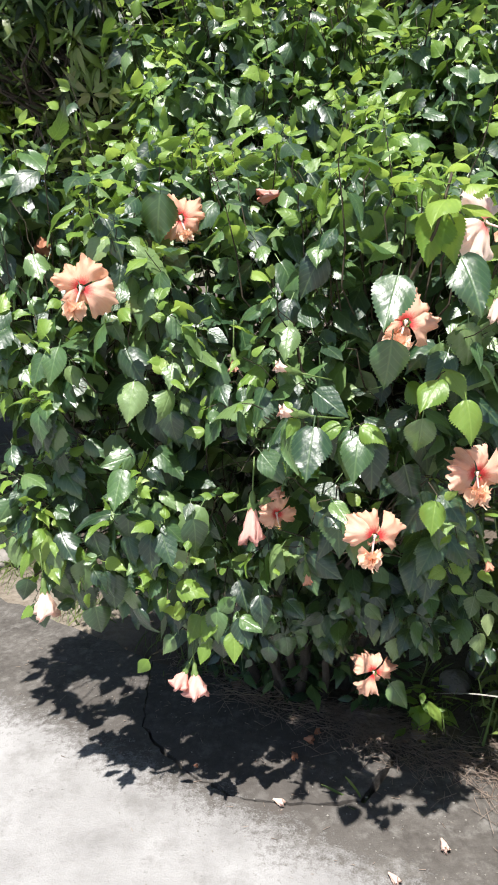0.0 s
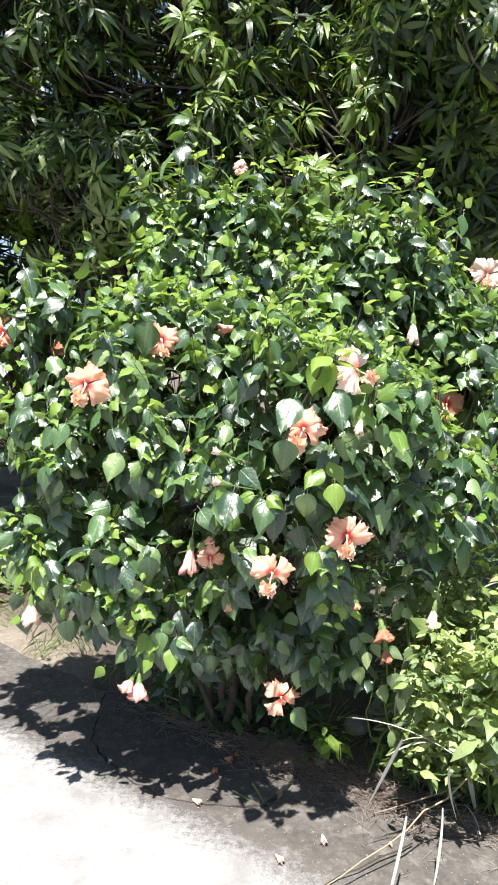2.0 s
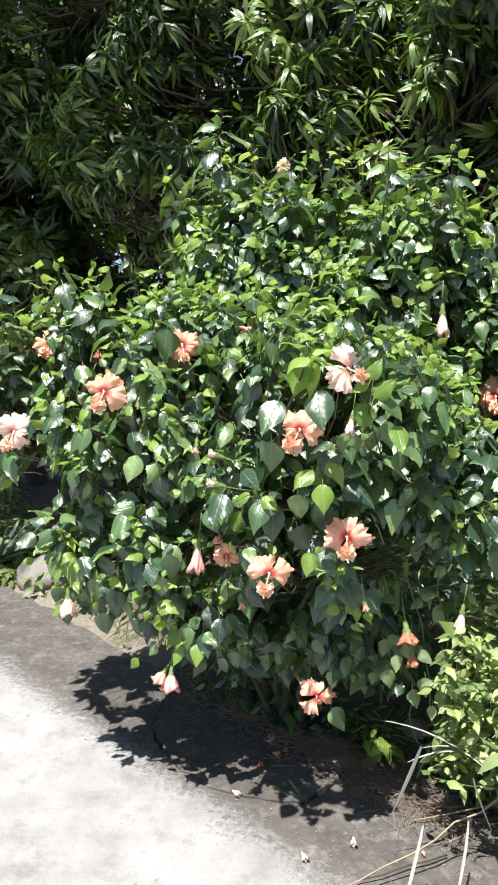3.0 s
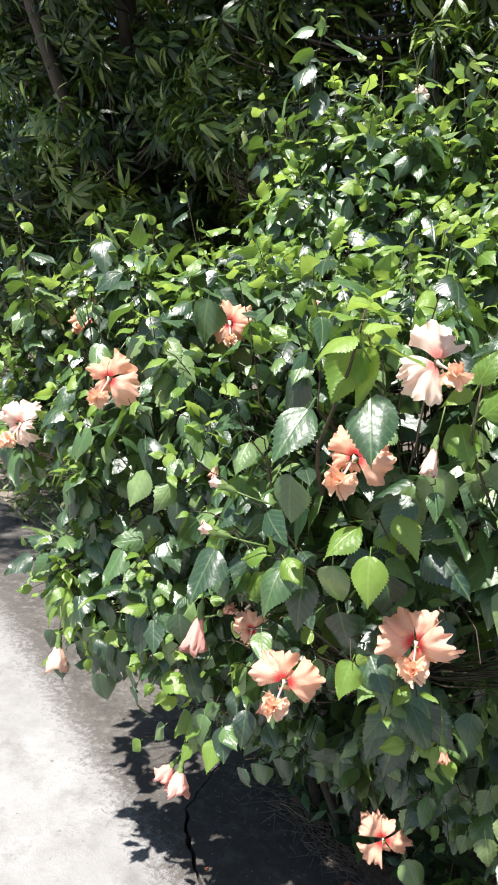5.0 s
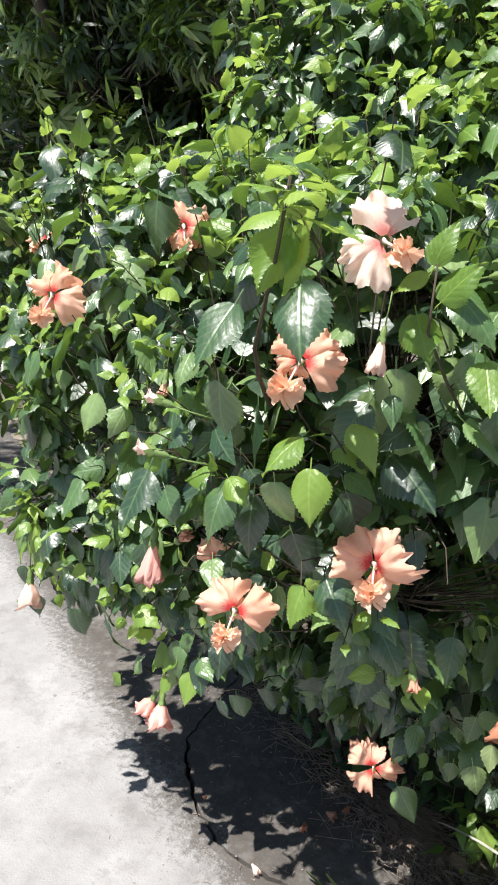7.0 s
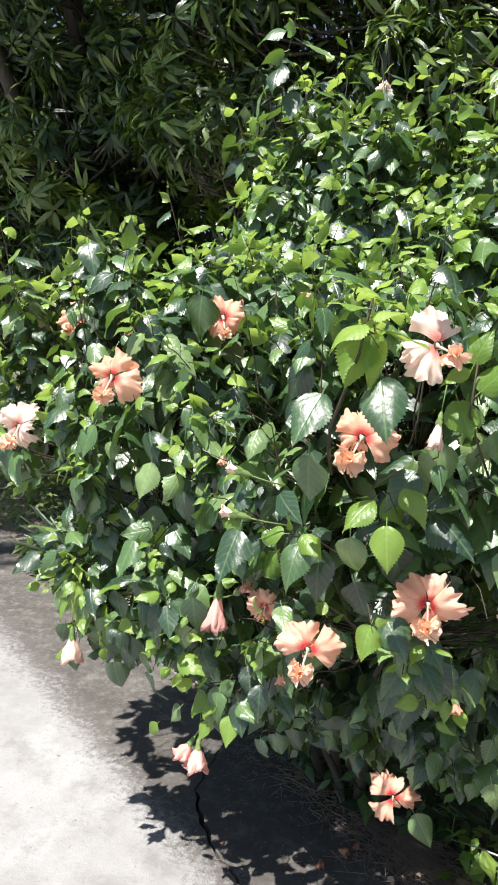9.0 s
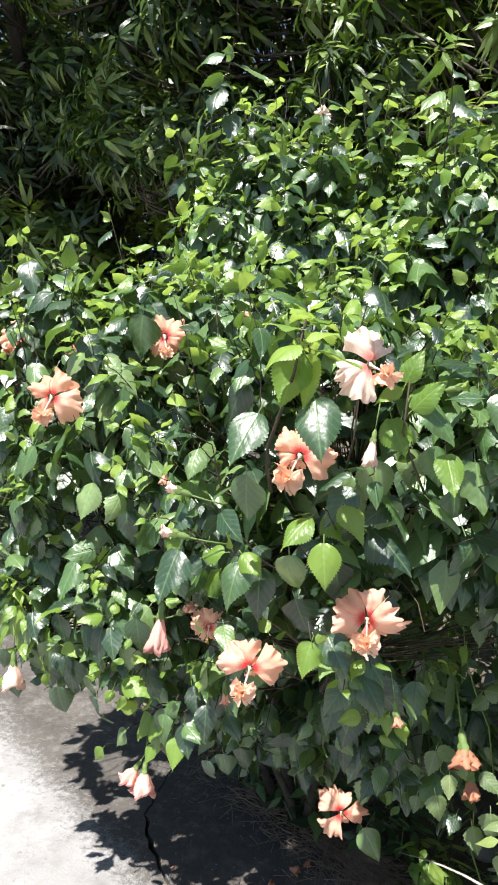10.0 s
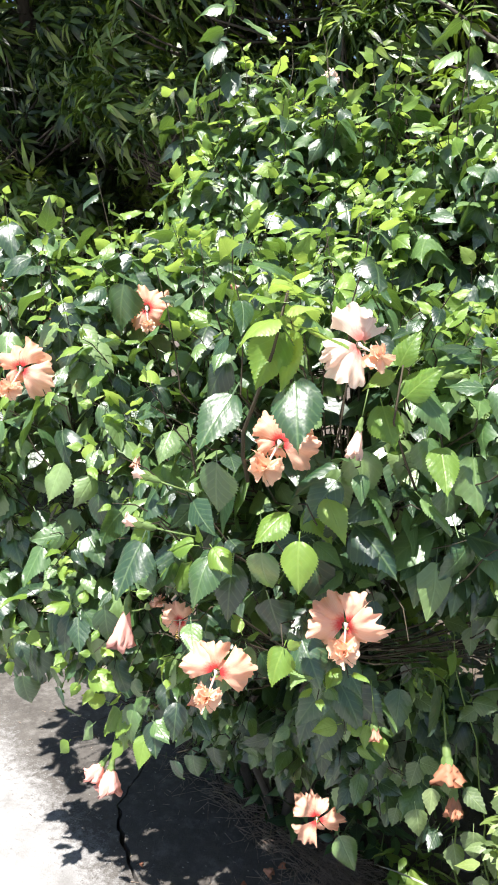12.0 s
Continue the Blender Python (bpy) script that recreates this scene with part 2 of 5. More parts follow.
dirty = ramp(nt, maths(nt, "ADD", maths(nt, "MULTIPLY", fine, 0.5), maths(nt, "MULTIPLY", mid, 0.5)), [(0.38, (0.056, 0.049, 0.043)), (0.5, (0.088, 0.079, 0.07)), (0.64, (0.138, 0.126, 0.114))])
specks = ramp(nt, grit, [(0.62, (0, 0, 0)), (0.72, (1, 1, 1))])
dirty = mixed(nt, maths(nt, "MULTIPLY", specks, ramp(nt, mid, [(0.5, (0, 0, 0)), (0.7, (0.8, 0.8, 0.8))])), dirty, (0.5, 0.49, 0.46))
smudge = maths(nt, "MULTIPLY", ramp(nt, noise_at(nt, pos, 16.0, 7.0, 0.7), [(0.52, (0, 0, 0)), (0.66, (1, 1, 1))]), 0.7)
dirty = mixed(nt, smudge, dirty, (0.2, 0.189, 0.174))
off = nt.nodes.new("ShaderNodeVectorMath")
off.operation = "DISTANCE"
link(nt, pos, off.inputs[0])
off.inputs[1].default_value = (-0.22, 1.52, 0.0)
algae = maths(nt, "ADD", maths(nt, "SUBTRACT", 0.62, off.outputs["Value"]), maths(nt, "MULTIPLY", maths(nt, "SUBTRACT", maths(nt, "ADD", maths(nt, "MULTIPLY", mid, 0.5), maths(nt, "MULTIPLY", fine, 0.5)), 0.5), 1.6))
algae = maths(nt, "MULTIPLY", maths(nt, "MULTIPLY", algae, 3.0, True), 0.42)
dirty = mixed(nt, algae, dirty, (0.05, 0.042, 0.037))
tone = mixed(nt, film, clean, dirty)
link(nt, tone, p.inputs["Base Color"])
p.inputs["Roughness"].default_value = 0.88
bumped(nt, p, maths(nt, "ADD", maths(nt, "ADD", mid, fine), maths(nt, "MULTIPLY", grit, 0.6)), 0.5, 0.006)


# ---- building helpers ----
rng = np.random.default_rng(7)
PLACE = {}
UP = np.array((0.0, 0.0, 1.0))


def unit(v):
    v = np.asarray(v, float)
    return v / max(1e-9, np.linalg.norm(v))


class Geo:
    """Vertices, faces and uv gathered for one mesh."""

    def __init__(self):
        self.v, self.f, self.uv, self.n = [], [], [], 0

    def add(self, tpl, frame3=None, at=(0, 0, 0)):
        v, f, uv = tpl
        w = v if frame3 is None else v @ frame3.T
        self.v.append(w + np.asarray(at, float))
        self.f.extend((f + self.n).tolist() if isinstance(f, np.ndarray) else [[i + self.n for i in q] for q in f])
        self.uv.append(uv)
        self.n += len(v)

    def tpl(self):
        return np.concatenate(self.v), self.f, np.concatenate(self.uv)

    def mesh(self, name, mat, smooth=True):
        me = bpy.data.meshes.new(name)
        v, uv = np.concatenate(self.v), np.concatenate(self.uv)
        me.from_pydata(v.tolist(), [], self.f)
        layer = me.uv_layers.new(name="UVMap")
        idx = np.zeros(len(me.loops), np.int32)
        me.loops.foreach_get("vertex_index", idx)
        layer.data.foreach_set("uv", uv[idx].astype(np.float32).ravel())
        if smooth:
            me.polygons.foreach_set("use_smooth", np.ones(len(me.polygons), bool))
        me.materials.append(mat)
        return me


def thing(name, at, label, category, group="", kind=""):
    ob = new(name)
    ob.empty_display_size = 0.1
    PLACE[ob] = Matrix.Translation(at)
    ob.matrix_basis = PLACE[ob]
    return tagged(ob, label, category, group, kind)


def part(name, mesh, parent, m=None, label="", kind=""):
    """One mesh object under a thing or a part; m is its pose in the world."""
    ob = new(name, mesh)
    m = Matrix.Identity(4) if m is None else m
    PLACE[ob] = m
    ob.parent = parent
    ob.matrix_basis = PLACE[parent].inverted() @ m
    return tagged(ob, label, kind=kind)


def solo(name, mesh, label, category, group="", kind="", m=None):
    ob = new(name, mesh)
    PLACE[ob] = Matrix.Identity(4) if m is None else m
    ob.matrix_basis = PLACE[ob]
    return tagged(ob, label, category, group, kind)


def frame_of(d, n):
    """Columns: across, along d, normal near n."""
    d = unit(d)
    n = np.asarray(n, float) - d * np.dot(n, d)
    n = unit(n) if np.linalg.norm(n) > 1e-4 else unit(np.cross(d, (0.3, 0.8, 0.5)))
    return np.stack([np.cross(d, n), d, n], 1)


def pose_of(frame3, at, s=1.0):
    m = Matrix.Identity(4)
    for i in range(3):
        for j in range(3):
            m[i][j] = frame3[i, j] * s
        m[i][3] = at[i]
    return m


def tube(points, radii, sides=5, cap=True):
    """A tapered round stalk through points."""
    pts = [np.asarray(q, float) for q in points]
    v, f, uv = [], [], []
    ref = np.array((0.31, 0.77, 0.55))
    for i, q in enumerate(pts):
        ax = unit(pts[min(i + 1, len(pts) - 1)] - pts[max(i - 1, 0)])
        a = unit(np.cross(ax, ref))
        b = np.cross(ax, a)
        for k in range(sides):
            t = 2 * math.pi * k / sides
            v.append(q + radii[i] * (math.cos(t) * a + math.sin(t) * b))
            uv.append((k / sides, i / max(1, len(pts) - 1)))
    for i in range(len(pts) - 1):
        for k in range(sides):
            k2 = (k + 1) % sides
            f.append([i * sides + k, i * sides + k2, (i + 1) * sides + k2, (i + 1) * sides + k])
    if cap:
        f.append(list(range(sides))[::-1])
        f.append([(len(pts) - 1) * sides + k for k in range(sides)])
    return np.array(v), f, np.array(uv)


def bent(a, b, sag=0.0, wob=0.0, n=6, seed=0):
    """Points from a to b, bowed upward by sag and wobbling."""
    r = np.random.default_rng(seed)
    a, b = np.asarray(a, float), np.asarray(b, float)
    out_pts = []
    for i in range(n):
        t = i / (n - 1)
        q = a + (b - a) * t + UP * sag * 4 * t * (1 - t)
        if 0 < i < n - 1:
            q = q + r.normal(0, wob, 3)
        out_pts.append(q)
    return out_pts


def blade_tpl(rows, cols, width, peak, droop, fold, wave, teeth, seed, petiole=0.0, curl=0.3):
    """A leaf of length 1 along +y, its upper face to +z."""
    r = np.random.default_rng(seed)
    v, uv, f = [], [], []
    ph = r.uniform(0, 6.28)
    for i in range(rows):
        t = i / (rows - 1)
        w = width * (math.sin(math.pi * min(1.0, max(0.0, t)) ** peak) if t < 1 else 0.0) ** (0.78 + 0.55 * max(0.0, t - 0.55))
        w = max(w, 0.012)
        if teeth and 0 < i < rows - 1:
            w *= 1.0 + teeth * (1 if i % 2 else -1)
        for c in range(cols):
            s = -1 + 2 * c / (cols - 1)
            x = s * w
            y = t - (0.06 * (1 - abs(s)) if 0 < i < rows - 1 else 0) + (0.05 * abs(s) * (0.5 - t) * -1)
            z = -droop * t * t + fold * abs(x) + wave * math.sin(5.5 * t + ph + 2.2 * s) * abs(s) - curl * (x * x) / max(width, 0.01)
            v.append((x, y, z))
            uv.append((0.5 + 0.5 * s * w / max(width, 0.01), t))
    for i in range(rows - 1):
        for c in range(cols - 1):
            a = i * cols + c
            f.append([a, a + 1, a + cols + 1, a + cols])
    v, uv = np.array(v), np.array(uv)
    if petiole:
        k = len(v)
        q = 0.013
        pv = [(-q, 0.03, 0), (q, 0.03, 0), (0, 0.03, -q * 1.6), (-q, -petiole, petiole * 0.25), (q, -petiole, petiole * 0.25), (0, -petiole, petiole * 0.25 - q * 1.6)]
        v = np.concatenate([v, np.array(pv)])
        uv = np.concatenate([uv, np.tile([[0.5, 0.1]], (6, 1))])
        f += [[k, k + 1, k + 4, k + 3], [k + 1, k + 2, k + 5, k + 4], [k + 2, k, k + 3, k + 5]]
    return v, np.array(f), uv


def leaf_tpl(rows, cols, width, droop, fold, wave, teeth, seed, petiole=0.0, curl=0.3, low=0.5, high=1.14):
    """A pointed oval leaf of length 1 along +y, broadest below its middle, its upper face to +z."""
    r = np.random.default_rng(seed)
    top = (low / (low + high)) ** low * (high / (low + high)) ** high
    ph, lean = r.uniform(0, 6.28), r.normal(0, 0.05)
    v, uv, f = [], [], []
    for i in range(rows):
        t = i / (rows - 1)
        w = width * (max(t, 0.012) ** low) * (max(1.0 - t, 0.0) ** high) / top
        w = max(w, 0.006)
        tooth = teeth * (1 if i % 2 else -1) if teeth and 0.12 < t < 0.95 else 0.0
        for c in range(cols):
            s = -1 + 2 * c / (cols - 1)
            x = s * w * (1.0 + tooth * abs(s) ** 3)
            y = t + 0.10 * abs(s) * w / width * (0.35 - t) + 0.02 * (abs(s) ** 3) * (tooth > 0)
            z = -droop * t * t + fold * abs(x) + wave * math.sin(6.5 * t + ph + 2.2 * s) * abs(s) ** 1.5 - curl * x * x / max(width, 0.01)
            v.append((x + lean * t * t, y, z))
            uv.append((0.5 + 0.5 * s * w / width, t))
    for i in range(rows - 1):
        for c in range(cols - 1):
            a = i * cols + c
            f.append([a, a + 1, a + cols + 1, a + cols])
    v, uv = np.array(v), np.array(uv)
    if petiole:
        k = len(v)
        q = 0.013
        pv = [(-q, 0.03, 0), (q, 0.03, 0), (0, 0.03, -q * 1.6), (-q, -petiole, petiole * 0.25), (q, -petiole, petiole * 0.25), (0, -petiole, petiole * 0.25 - q * 1.6)]
        v = np.concatenate([v, np.array(pv)])
        uv = np.concatenate([uv, np.tile([[0.5, 0.1]], (6, 1))])
        f += [[k, k + 1, k + 4, k + 3], [k + 1, k + 2, k + 5, k + 4], [k + 2, k, k + 3, k + 5]]
    return v, np.array(f), uv


LEAF_FINE = [leaf_tpl(13, 5, 0.33 + 0.03 * (k % 3), 0.14 + 0.16 * (k % 4), 0.24 + 0.16 * (k % 3), 0.045 + 0.03 * (k % 2), 0.06, k, 0.26, 0.3 + 0.4 * (k % 3)) for k in range(8)]
LEAF_NEAR = [leaf_tpl(31, 7, 0.335 + 0.03 * (k % 3), 0.14 + 0.14 * (k % 4), 0.24 + 0.14 * (k % 3), 0.04 + 0.025 * (k % 2), 0.05, k, 0.2, 0.3 + 0.4 * (k % 3)) for k in range(8)]
LEAF_ROUGH = [leaf_tpl(5, 3, 0.35, 0.15 + 0.1 * k, 0.15, 0.02, 0.0, k, 0.3) for k in range(4)]
LEAF_WEED = [leaf_tpl(5, 3, 0.17 + 0.05 * k, 0.15 + 0.12 * k, 0.2, 0.05, 0.0, k, 0.0, 0.5) for k in range(4)]
LEAF_MANGO = [leaf_tpl(4, 3, 0.135 + 0.01 * (k % 2), 0.3 + 0.2 * k, 0.3, 0.012, 0.0, k, 0.0, 0.2, 0.6, 0.85) for k in range(5)]
LEAF_MANGO_FAR = [leaf_tpl(4, 2, 0.14, 0.3 + 0.2 * k, 0.0, 0.0, 0.0, k, 0.0, 0.0, 0.6, 0.85) for k in range(5)]
BLADE = [blade_tpl(7, 3, 0.014 + 0.004 * k, 0.7, 0.15 + 0.25 * k, 0.5, 0.0, 0.0, k) for k in range(4)]

# ---- ground and pavement ----
def ground_height(x, y):
    """Soil: a little below the slab's top near its edge, heaped under the shrub, uneven beyond."""
    e = y + 0.53 * x - 1.86
    h = -0.05 if e < -0.1 else -0.012 + 0.03 * min(1.0, max(0.0, e) * 2.0)
    if e > -0.1:
        h += 0.02 * noise.noise(Vector((x * 3, y * 3, 0.3))) + 0.05 * noise.noise(Vector((x * 0.7, y * 0.7, 4.0))) * min(1.0, max(0.0, e))
    return h


def soil_sheet():
    xs = sorted(set([-900, -300, -100, -40, -20, -12, -9] + [round(-7 + 0.1 * i, 2) for i in range(121)] + [6, 8, 12, 20, 40, 100, 300, 900]))
    ys = sorted(set([-900, -300, -100, -40, -20, -10, -5, -3, -1.5, -0.5] + [round(0.1 * i, 2) for i in range(81)] + [9, 10, 12, 15, 20, 40, 100, 300, 900]))
    v = [(x, y, ground_height(x, y)) for y in ys for x in xs]
    w = len(xs)
    f = [[j * w + i, j * w + i + 1, (j + 1) * w + i + 1, (j + 1) * w + i] for j in range(len(ys) - 1) for i in range(w - 1)]
    g = Geo()
    g.add((np.array(v, float), f, np.zeros((len(v), 2))))
    return g.mesh("ground", M_SOIL)


solo("ground", soil_sheet(), "bare brown soil with shade and litter under the trees", "ground", kind="structure")


def jagged(points, step, amp, seed):
    """A line through points, broken into short uneven pieces."""
    r = np.random.default_rng(seed)
    res = []
    for (ax, ay), (bx, by) in zip(points[:-1], points[1:]):
        n = max(1, int(math.hypot(bx - ax, by - ay) / step))
        for i in range(n):
            t = i / n
            j = 0.0 if i == 0 and not res else 1.0
            res.append((ax + (bx - ax) * t + j * r.normal(0, amp), ay + (by - ay) * t + j * r.normal(0, amp)))
    res.append(points[-1])
    return res


def slab(outline, name, top=0.0, depth=0.1):
    bm = bmesh.new()
    vs = [bm.verts.new((x, y, top)) for x, y in outline]
    bm.faces.new(vs)
    bmesh.ops.triangulate(bm, faces=bm.faces[:])
    rim = [e for e in bm.edges if e.is_boundary]
    ext = bmesh.ops.extrude_edge_only(bm, edges=rim)
    for q in ext["geom"]:
        if isinstance(q, bmesh.types.BMVert):
            q.co.z -= depth
    bmesh.ops.recalc_face_normals(bm, faces=bm.faces[:])
    me = bpy.data.meshes.new(name)
    bm.to_mesh(me)
    bm.free()
    me.materials.append(M_CONC)
    return me


CRACK = [(-0.41, 1.98), (-0.37, 1.70), (-0.35, 1.62), (-0.26, 1.51), (-0.18, 1.43), (-0.03, 1.345), (0.15, 1.335), (0.29, 1.36), (0.38, 1.52), (0.44, 1.66)]
crack = jagged(CRACK, 0.022, 0.0035, 3)
EDGE_L = jagged([(-9.0, 6.9), (-4.2, 4.05), (-2.9, 3.36), (-1.5, 2.62), (-0.7, 2.17), (-0.41, 1.98)], 0.06, 0.012, 4)
EDGE_M = jagged([(-0.41, 1.98), (-0.1, 1.86), (0.2, 1.74), (0.44, 1.66)], 0.05, 0.014, 5)
EDGE_R = jagged([(0.44, 1.66), (0.65, 1.56), (1.0, 1.38), (1.6, 1.06), (3.0, 0.3), (6.0, -1.3)], 0.06, 0.014, 6)


def offset(line, dist):
    res = []
    for i, (x, y) in enumerate(line):
        (ax, ay), (bx, by) = line[max(0, i - 1)], line[min(len(line) - 1, i + 1)]
        k = math.hypot(bx - ax, by - ay) or 1.0
        w = dist * (0.5 if x < -0.35 else 3.2 if x > 0.28 else 2.0) * (0.5 + 0.9 * abs(noise.noise(Vector((x * 9, y * 9, 1.7)))) * 2)
        res.append((x - (by - ay) / k * w, y + (bx - ax) / k * w))
    return res


pavement = thing("pavement", (0, 0, 0), "pale worn concrete driveway with a dark stained cracked edge", "driveway", kind="structure")
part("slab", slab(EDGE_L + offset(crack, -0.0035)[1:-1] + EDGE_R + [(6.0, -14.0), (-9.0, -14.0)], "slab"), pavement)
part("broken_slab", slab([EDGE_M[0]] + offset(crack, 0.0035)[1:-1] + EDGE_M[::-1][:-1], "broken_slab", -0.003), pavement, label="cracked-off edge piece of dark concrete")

# ---- hibiscus shrub ----
# lobes of its crown: centre and radii
LOBES = [
    ((0.30, 1.38, 1.10), (0.40, 0.45, 0.40)),
    ((-0.20, 1.50, 1.11), (0.42, 0.40, 0.40)),
    ((-0.54, 1.46, 1.18), (0.32, 0.26, 0.35)),
    ((-0.17, 1.50, 0.80), (0.36, 0.38, 0.27)),
    ((0.26, 1.38, 0.84), (0.30, 0.34, 0.25)),
    ((-0.02, 1.85, 1.56), (0.34, 0.32, 0.40)),
    ((0.46, 1.90, 1.50), (0.40, 0.34, 0.38)),
    ((0.98, 1.98, 1.20), (0.44, 0.38, 0.48)),
    ((0.20, 1.64, 0.52), (0.36, 0.22, 0.22)),
    ((0.55, 1.62, 0.96), (0.20, 0.24, 0.28)),
    ((-0.12, 1.70, 0.50), (0.28, 0.22, 0.18)),
    ((0.34, 1.55, 0.50), (0.18, 0.20, 0.22)),
    ((0.68, 1.45, 0.98), (0.20, 0.19, 0.24)),
    ((0.86, 1.66, 1.10), (0.26, 0.22, 0.26)),
    ((-0.42, 1.28, 0.84), (0.13, 0.13, 0.18)),
]
SHRUB_AT = (0.12, 1.85, 0.0)
shrub = thing("hibiscus_shrub", SHRUB_AT, "dense green hibiscus shrub with ruffled peach flowers beside the concrete", "shrub")


def inside(q, shrink=1.0):
    best = 9.0
    for c, r in LOBES:
        k = sum(((q[i] - c[i]) / (r[i] * shrink)) ** 2 for i in range(3))
        best = min(best, k)
    return best


SUN_WAY = np.array((ca * ce, sa * ce, se))
FLOWER_SPOTS = []          # (place, way, reach, radius): kept clear of leaves
# gaps in the foliage through which the sun comes
for gx, gy, gz, gr in [(0.312, 1.385, 0.35, 0.055), (0.64, 1.28, 0.46, 0.075), (0.70, 1.46, 0.25, 0.06), (0.54, 1.28, 0.54, 0.04), (0.02, 1.50, 0.0, 0.022), (0.25, 1.56, 0.0, 0.02), (-0.22, 1.58, 0.0, 0.025),
                       (0.42, 1.50, 0.0, 0.022), (0.48, 1.357, 0.31, 0.025), (0.55, 1.357, 0.32, 0.025), (0.62, 1.357, 0.33, 0.025), (0.69, 1.357, 0.33, 0.025), (0.64, 1.09, 0.4, 0.03), (0.6, 1.12, 0.28, 0.03), (0.10, 1.68, 0.0, 0.02), (0.50, 1.66, 0.05, 0.045), (-0.05, 1.66, 0.0, 0.02), (-0.30, 1.40, 0.0, 0.03), (-0.50, 1.75, 0.0, 0.05), (-0.42, 1.86, 0.0, 0.05), (-0.60, 1.82, 0.0, 0.05), (-0.43, 1.64, 0.0, 0.04)]:
    FLOWER_SPOTS.append((np.array((gx, gy, gz)), SUN_WAY, 1.7, gr))


for hollow, way, reach, rad in [((0.52, 0.99, 0.93), (-0.28, 0.8, -0.4), 0.9, 0.042), ((0.02, 1.02, 0.96), (-0.05, 0.95, -0.1), 0.3, 0.07), ((0.24, 1.10, 0.70), (-0.1, 0.95, 0.0), 0.3, 0.07), ((0.15, 1.12, 0.62), (0.0, 0.97, -0.1), 0.26, 0.09), ((0.02, 1.08, 0.80), (0.0, 0.97, 0.0), 0.28, 0.065)]:
    FLOWER_SPOTS.append((np.array(hollow), unit(way), reach, rad))     # dark hollows


def is_clear(q, share=1.0):
    for at, way, reach, rad in FLOWER_SPOTS:
        w = q - at
        t = min(reach, max(0.0, float(np.dot(w, way))))
        if np.linalg.norm(w - t * way) < rad * share:
            return False
    return True


# flowers
def petal_mesh(seed, mat, size=0.064, spread=0.78, back=0.30, ruffle=0.0095, ragged=0.0):
    r = np.random.default_rng(seed)
    rows, cols = 11, 41
    v, uv, f = [], [], []
    ph = r.uniform(0, 6.28, 3)
    for i in range(rows):
        t = i / (rows - 1)
        for c in range(cols):
            s = -1 + 2 * c / (cols - 1)
            ang = s * spread * (0.95 + 0.05 * t)
            nick = ragged * t ** 5 * (0.25 * math.sin(7 * s + ph[0]) + 0.18 * math.sin(19 * s + ph[1]))
            rad = size * t * (1.0 + nick + 0.03 * math.sin(6 * s + ph[0]) * t * t + 0.03 * math.sin(13 * s + ph[1]) * t ** 5 + 0.055 * abs(math.sin(9 * s + ph[2])) * t ** 8 + 0.022 * math.sin(23 * s + ph[0]) * t ** 9 + 0.015 * r.normal() * t ** 8 - 0.24 * abs(s) ** 3.5 * t)
            wav = ruffle * (1.2 * t ** 2 * math.sin(3.2 * s + ph[1] + 1.5 * t) + 0.9 * t ** 4 * math.sin(8 * s + ph[2] + 3 * t) + 0.6 * t ** 9 * math.sin(19 * s + ph[0] + 5 * t))
            z = 0.5 * size * t - back * size * 1.6 * t * t - (0.10 + 0.16 * abs(math.sin(ph[0]))) * size * t ** 6 + wav - 0.10 * size * s * s * t
            px, py = rad * math.sin(ang) + 0.0005 * s, 0.004 + rad * math.cos(ang)
            z += 0.0065 * t * noise.noise(Vector((px * 55, py * 55, seed * 3.1))) + 0.0045 * t ** 4 * noise.noise(Vector((px * 150, py * 150, seed * 5.3)))
            v.append((px * (1 + 0.05 * t * noise.noise(Vector((py * 40, seed, 0.0)))), py, z))
            uv.append((0.5 + 0.5 * s, t))
    for i in range(rows - 1):
        for c in range(cols - 1):
            a = i * cols + c
            f.append([a, a + 1, a + cols + 1, a + cols])
    g = Geo()
    g.add((np.array(v), f, np.array(uv)))
    return g.mesh("petal", mat)


PETALS = [petal_mesh(k, M_PETAL, 0.061 + 0.004 * (k % 3), 0.8 + 0.05 * (k % 3), 0.2 + 0.055 * k, 0.0115, 0.12) for k in range(6)]
RAGS = [petal_mesh(20 + k, M_PETAL, 0.066, 0.7, 0.12 + 0.09 * k, 0.011, 0.25) for k in range(4)]
PALES = [petal_mesh(10 + k, M_PALE, 0.061 + 0.004 * (k % 3), 0.8, 0.26 + 0.05 * k, 0.0115, 0.1) for k in range(3)]


def tuft_mesh(seed, mat):
    """The crumpled little petals at the end of the column."""
    r = np.random.default_rng(seed)
    g = Geo()
    for k in range(12):
        a = k * 2.4
        d = unit((math.cos(a), math.sin(a), r.uniform(-0.5, 1.5)))
        rows, cols = 7, 13
        v, uv, f = [], [], []
        size = r.uniform(0.017, 0.027)
        for i in range(rows):
            t = i / (rows - 1)
            for c in range(cols):
                s = -1 + 2 * c / (cols - 1)
                v.append((size * 0.95 * s * t ** 0.55, size * t * (1.0 - 0.3 * s * s) + 0.0018 * math.sin(9 * s + k) * t ** 3, 0.005 * t * math.sin(4 * s + k) + 0.0032 * math.sin(9 * s + 2 * k) * t * t - 0.45 * size * t * t))
                uv.append((0.5 + 0.5 * s, 0.45 + 0.55 * t))
        for i in range(rows - 1):
            for c in range(cols - 1):
                q = i * cols + c
                f.append([q, q + 1, q + cols + 1, q + cols])
        g.add((np.array(v), f, np.array(uv)), frame_of(d, r.normal(0, 1, 3)), (0, 0, 0.003 * r.normal()))
    return g.mesh("tuft", mat)


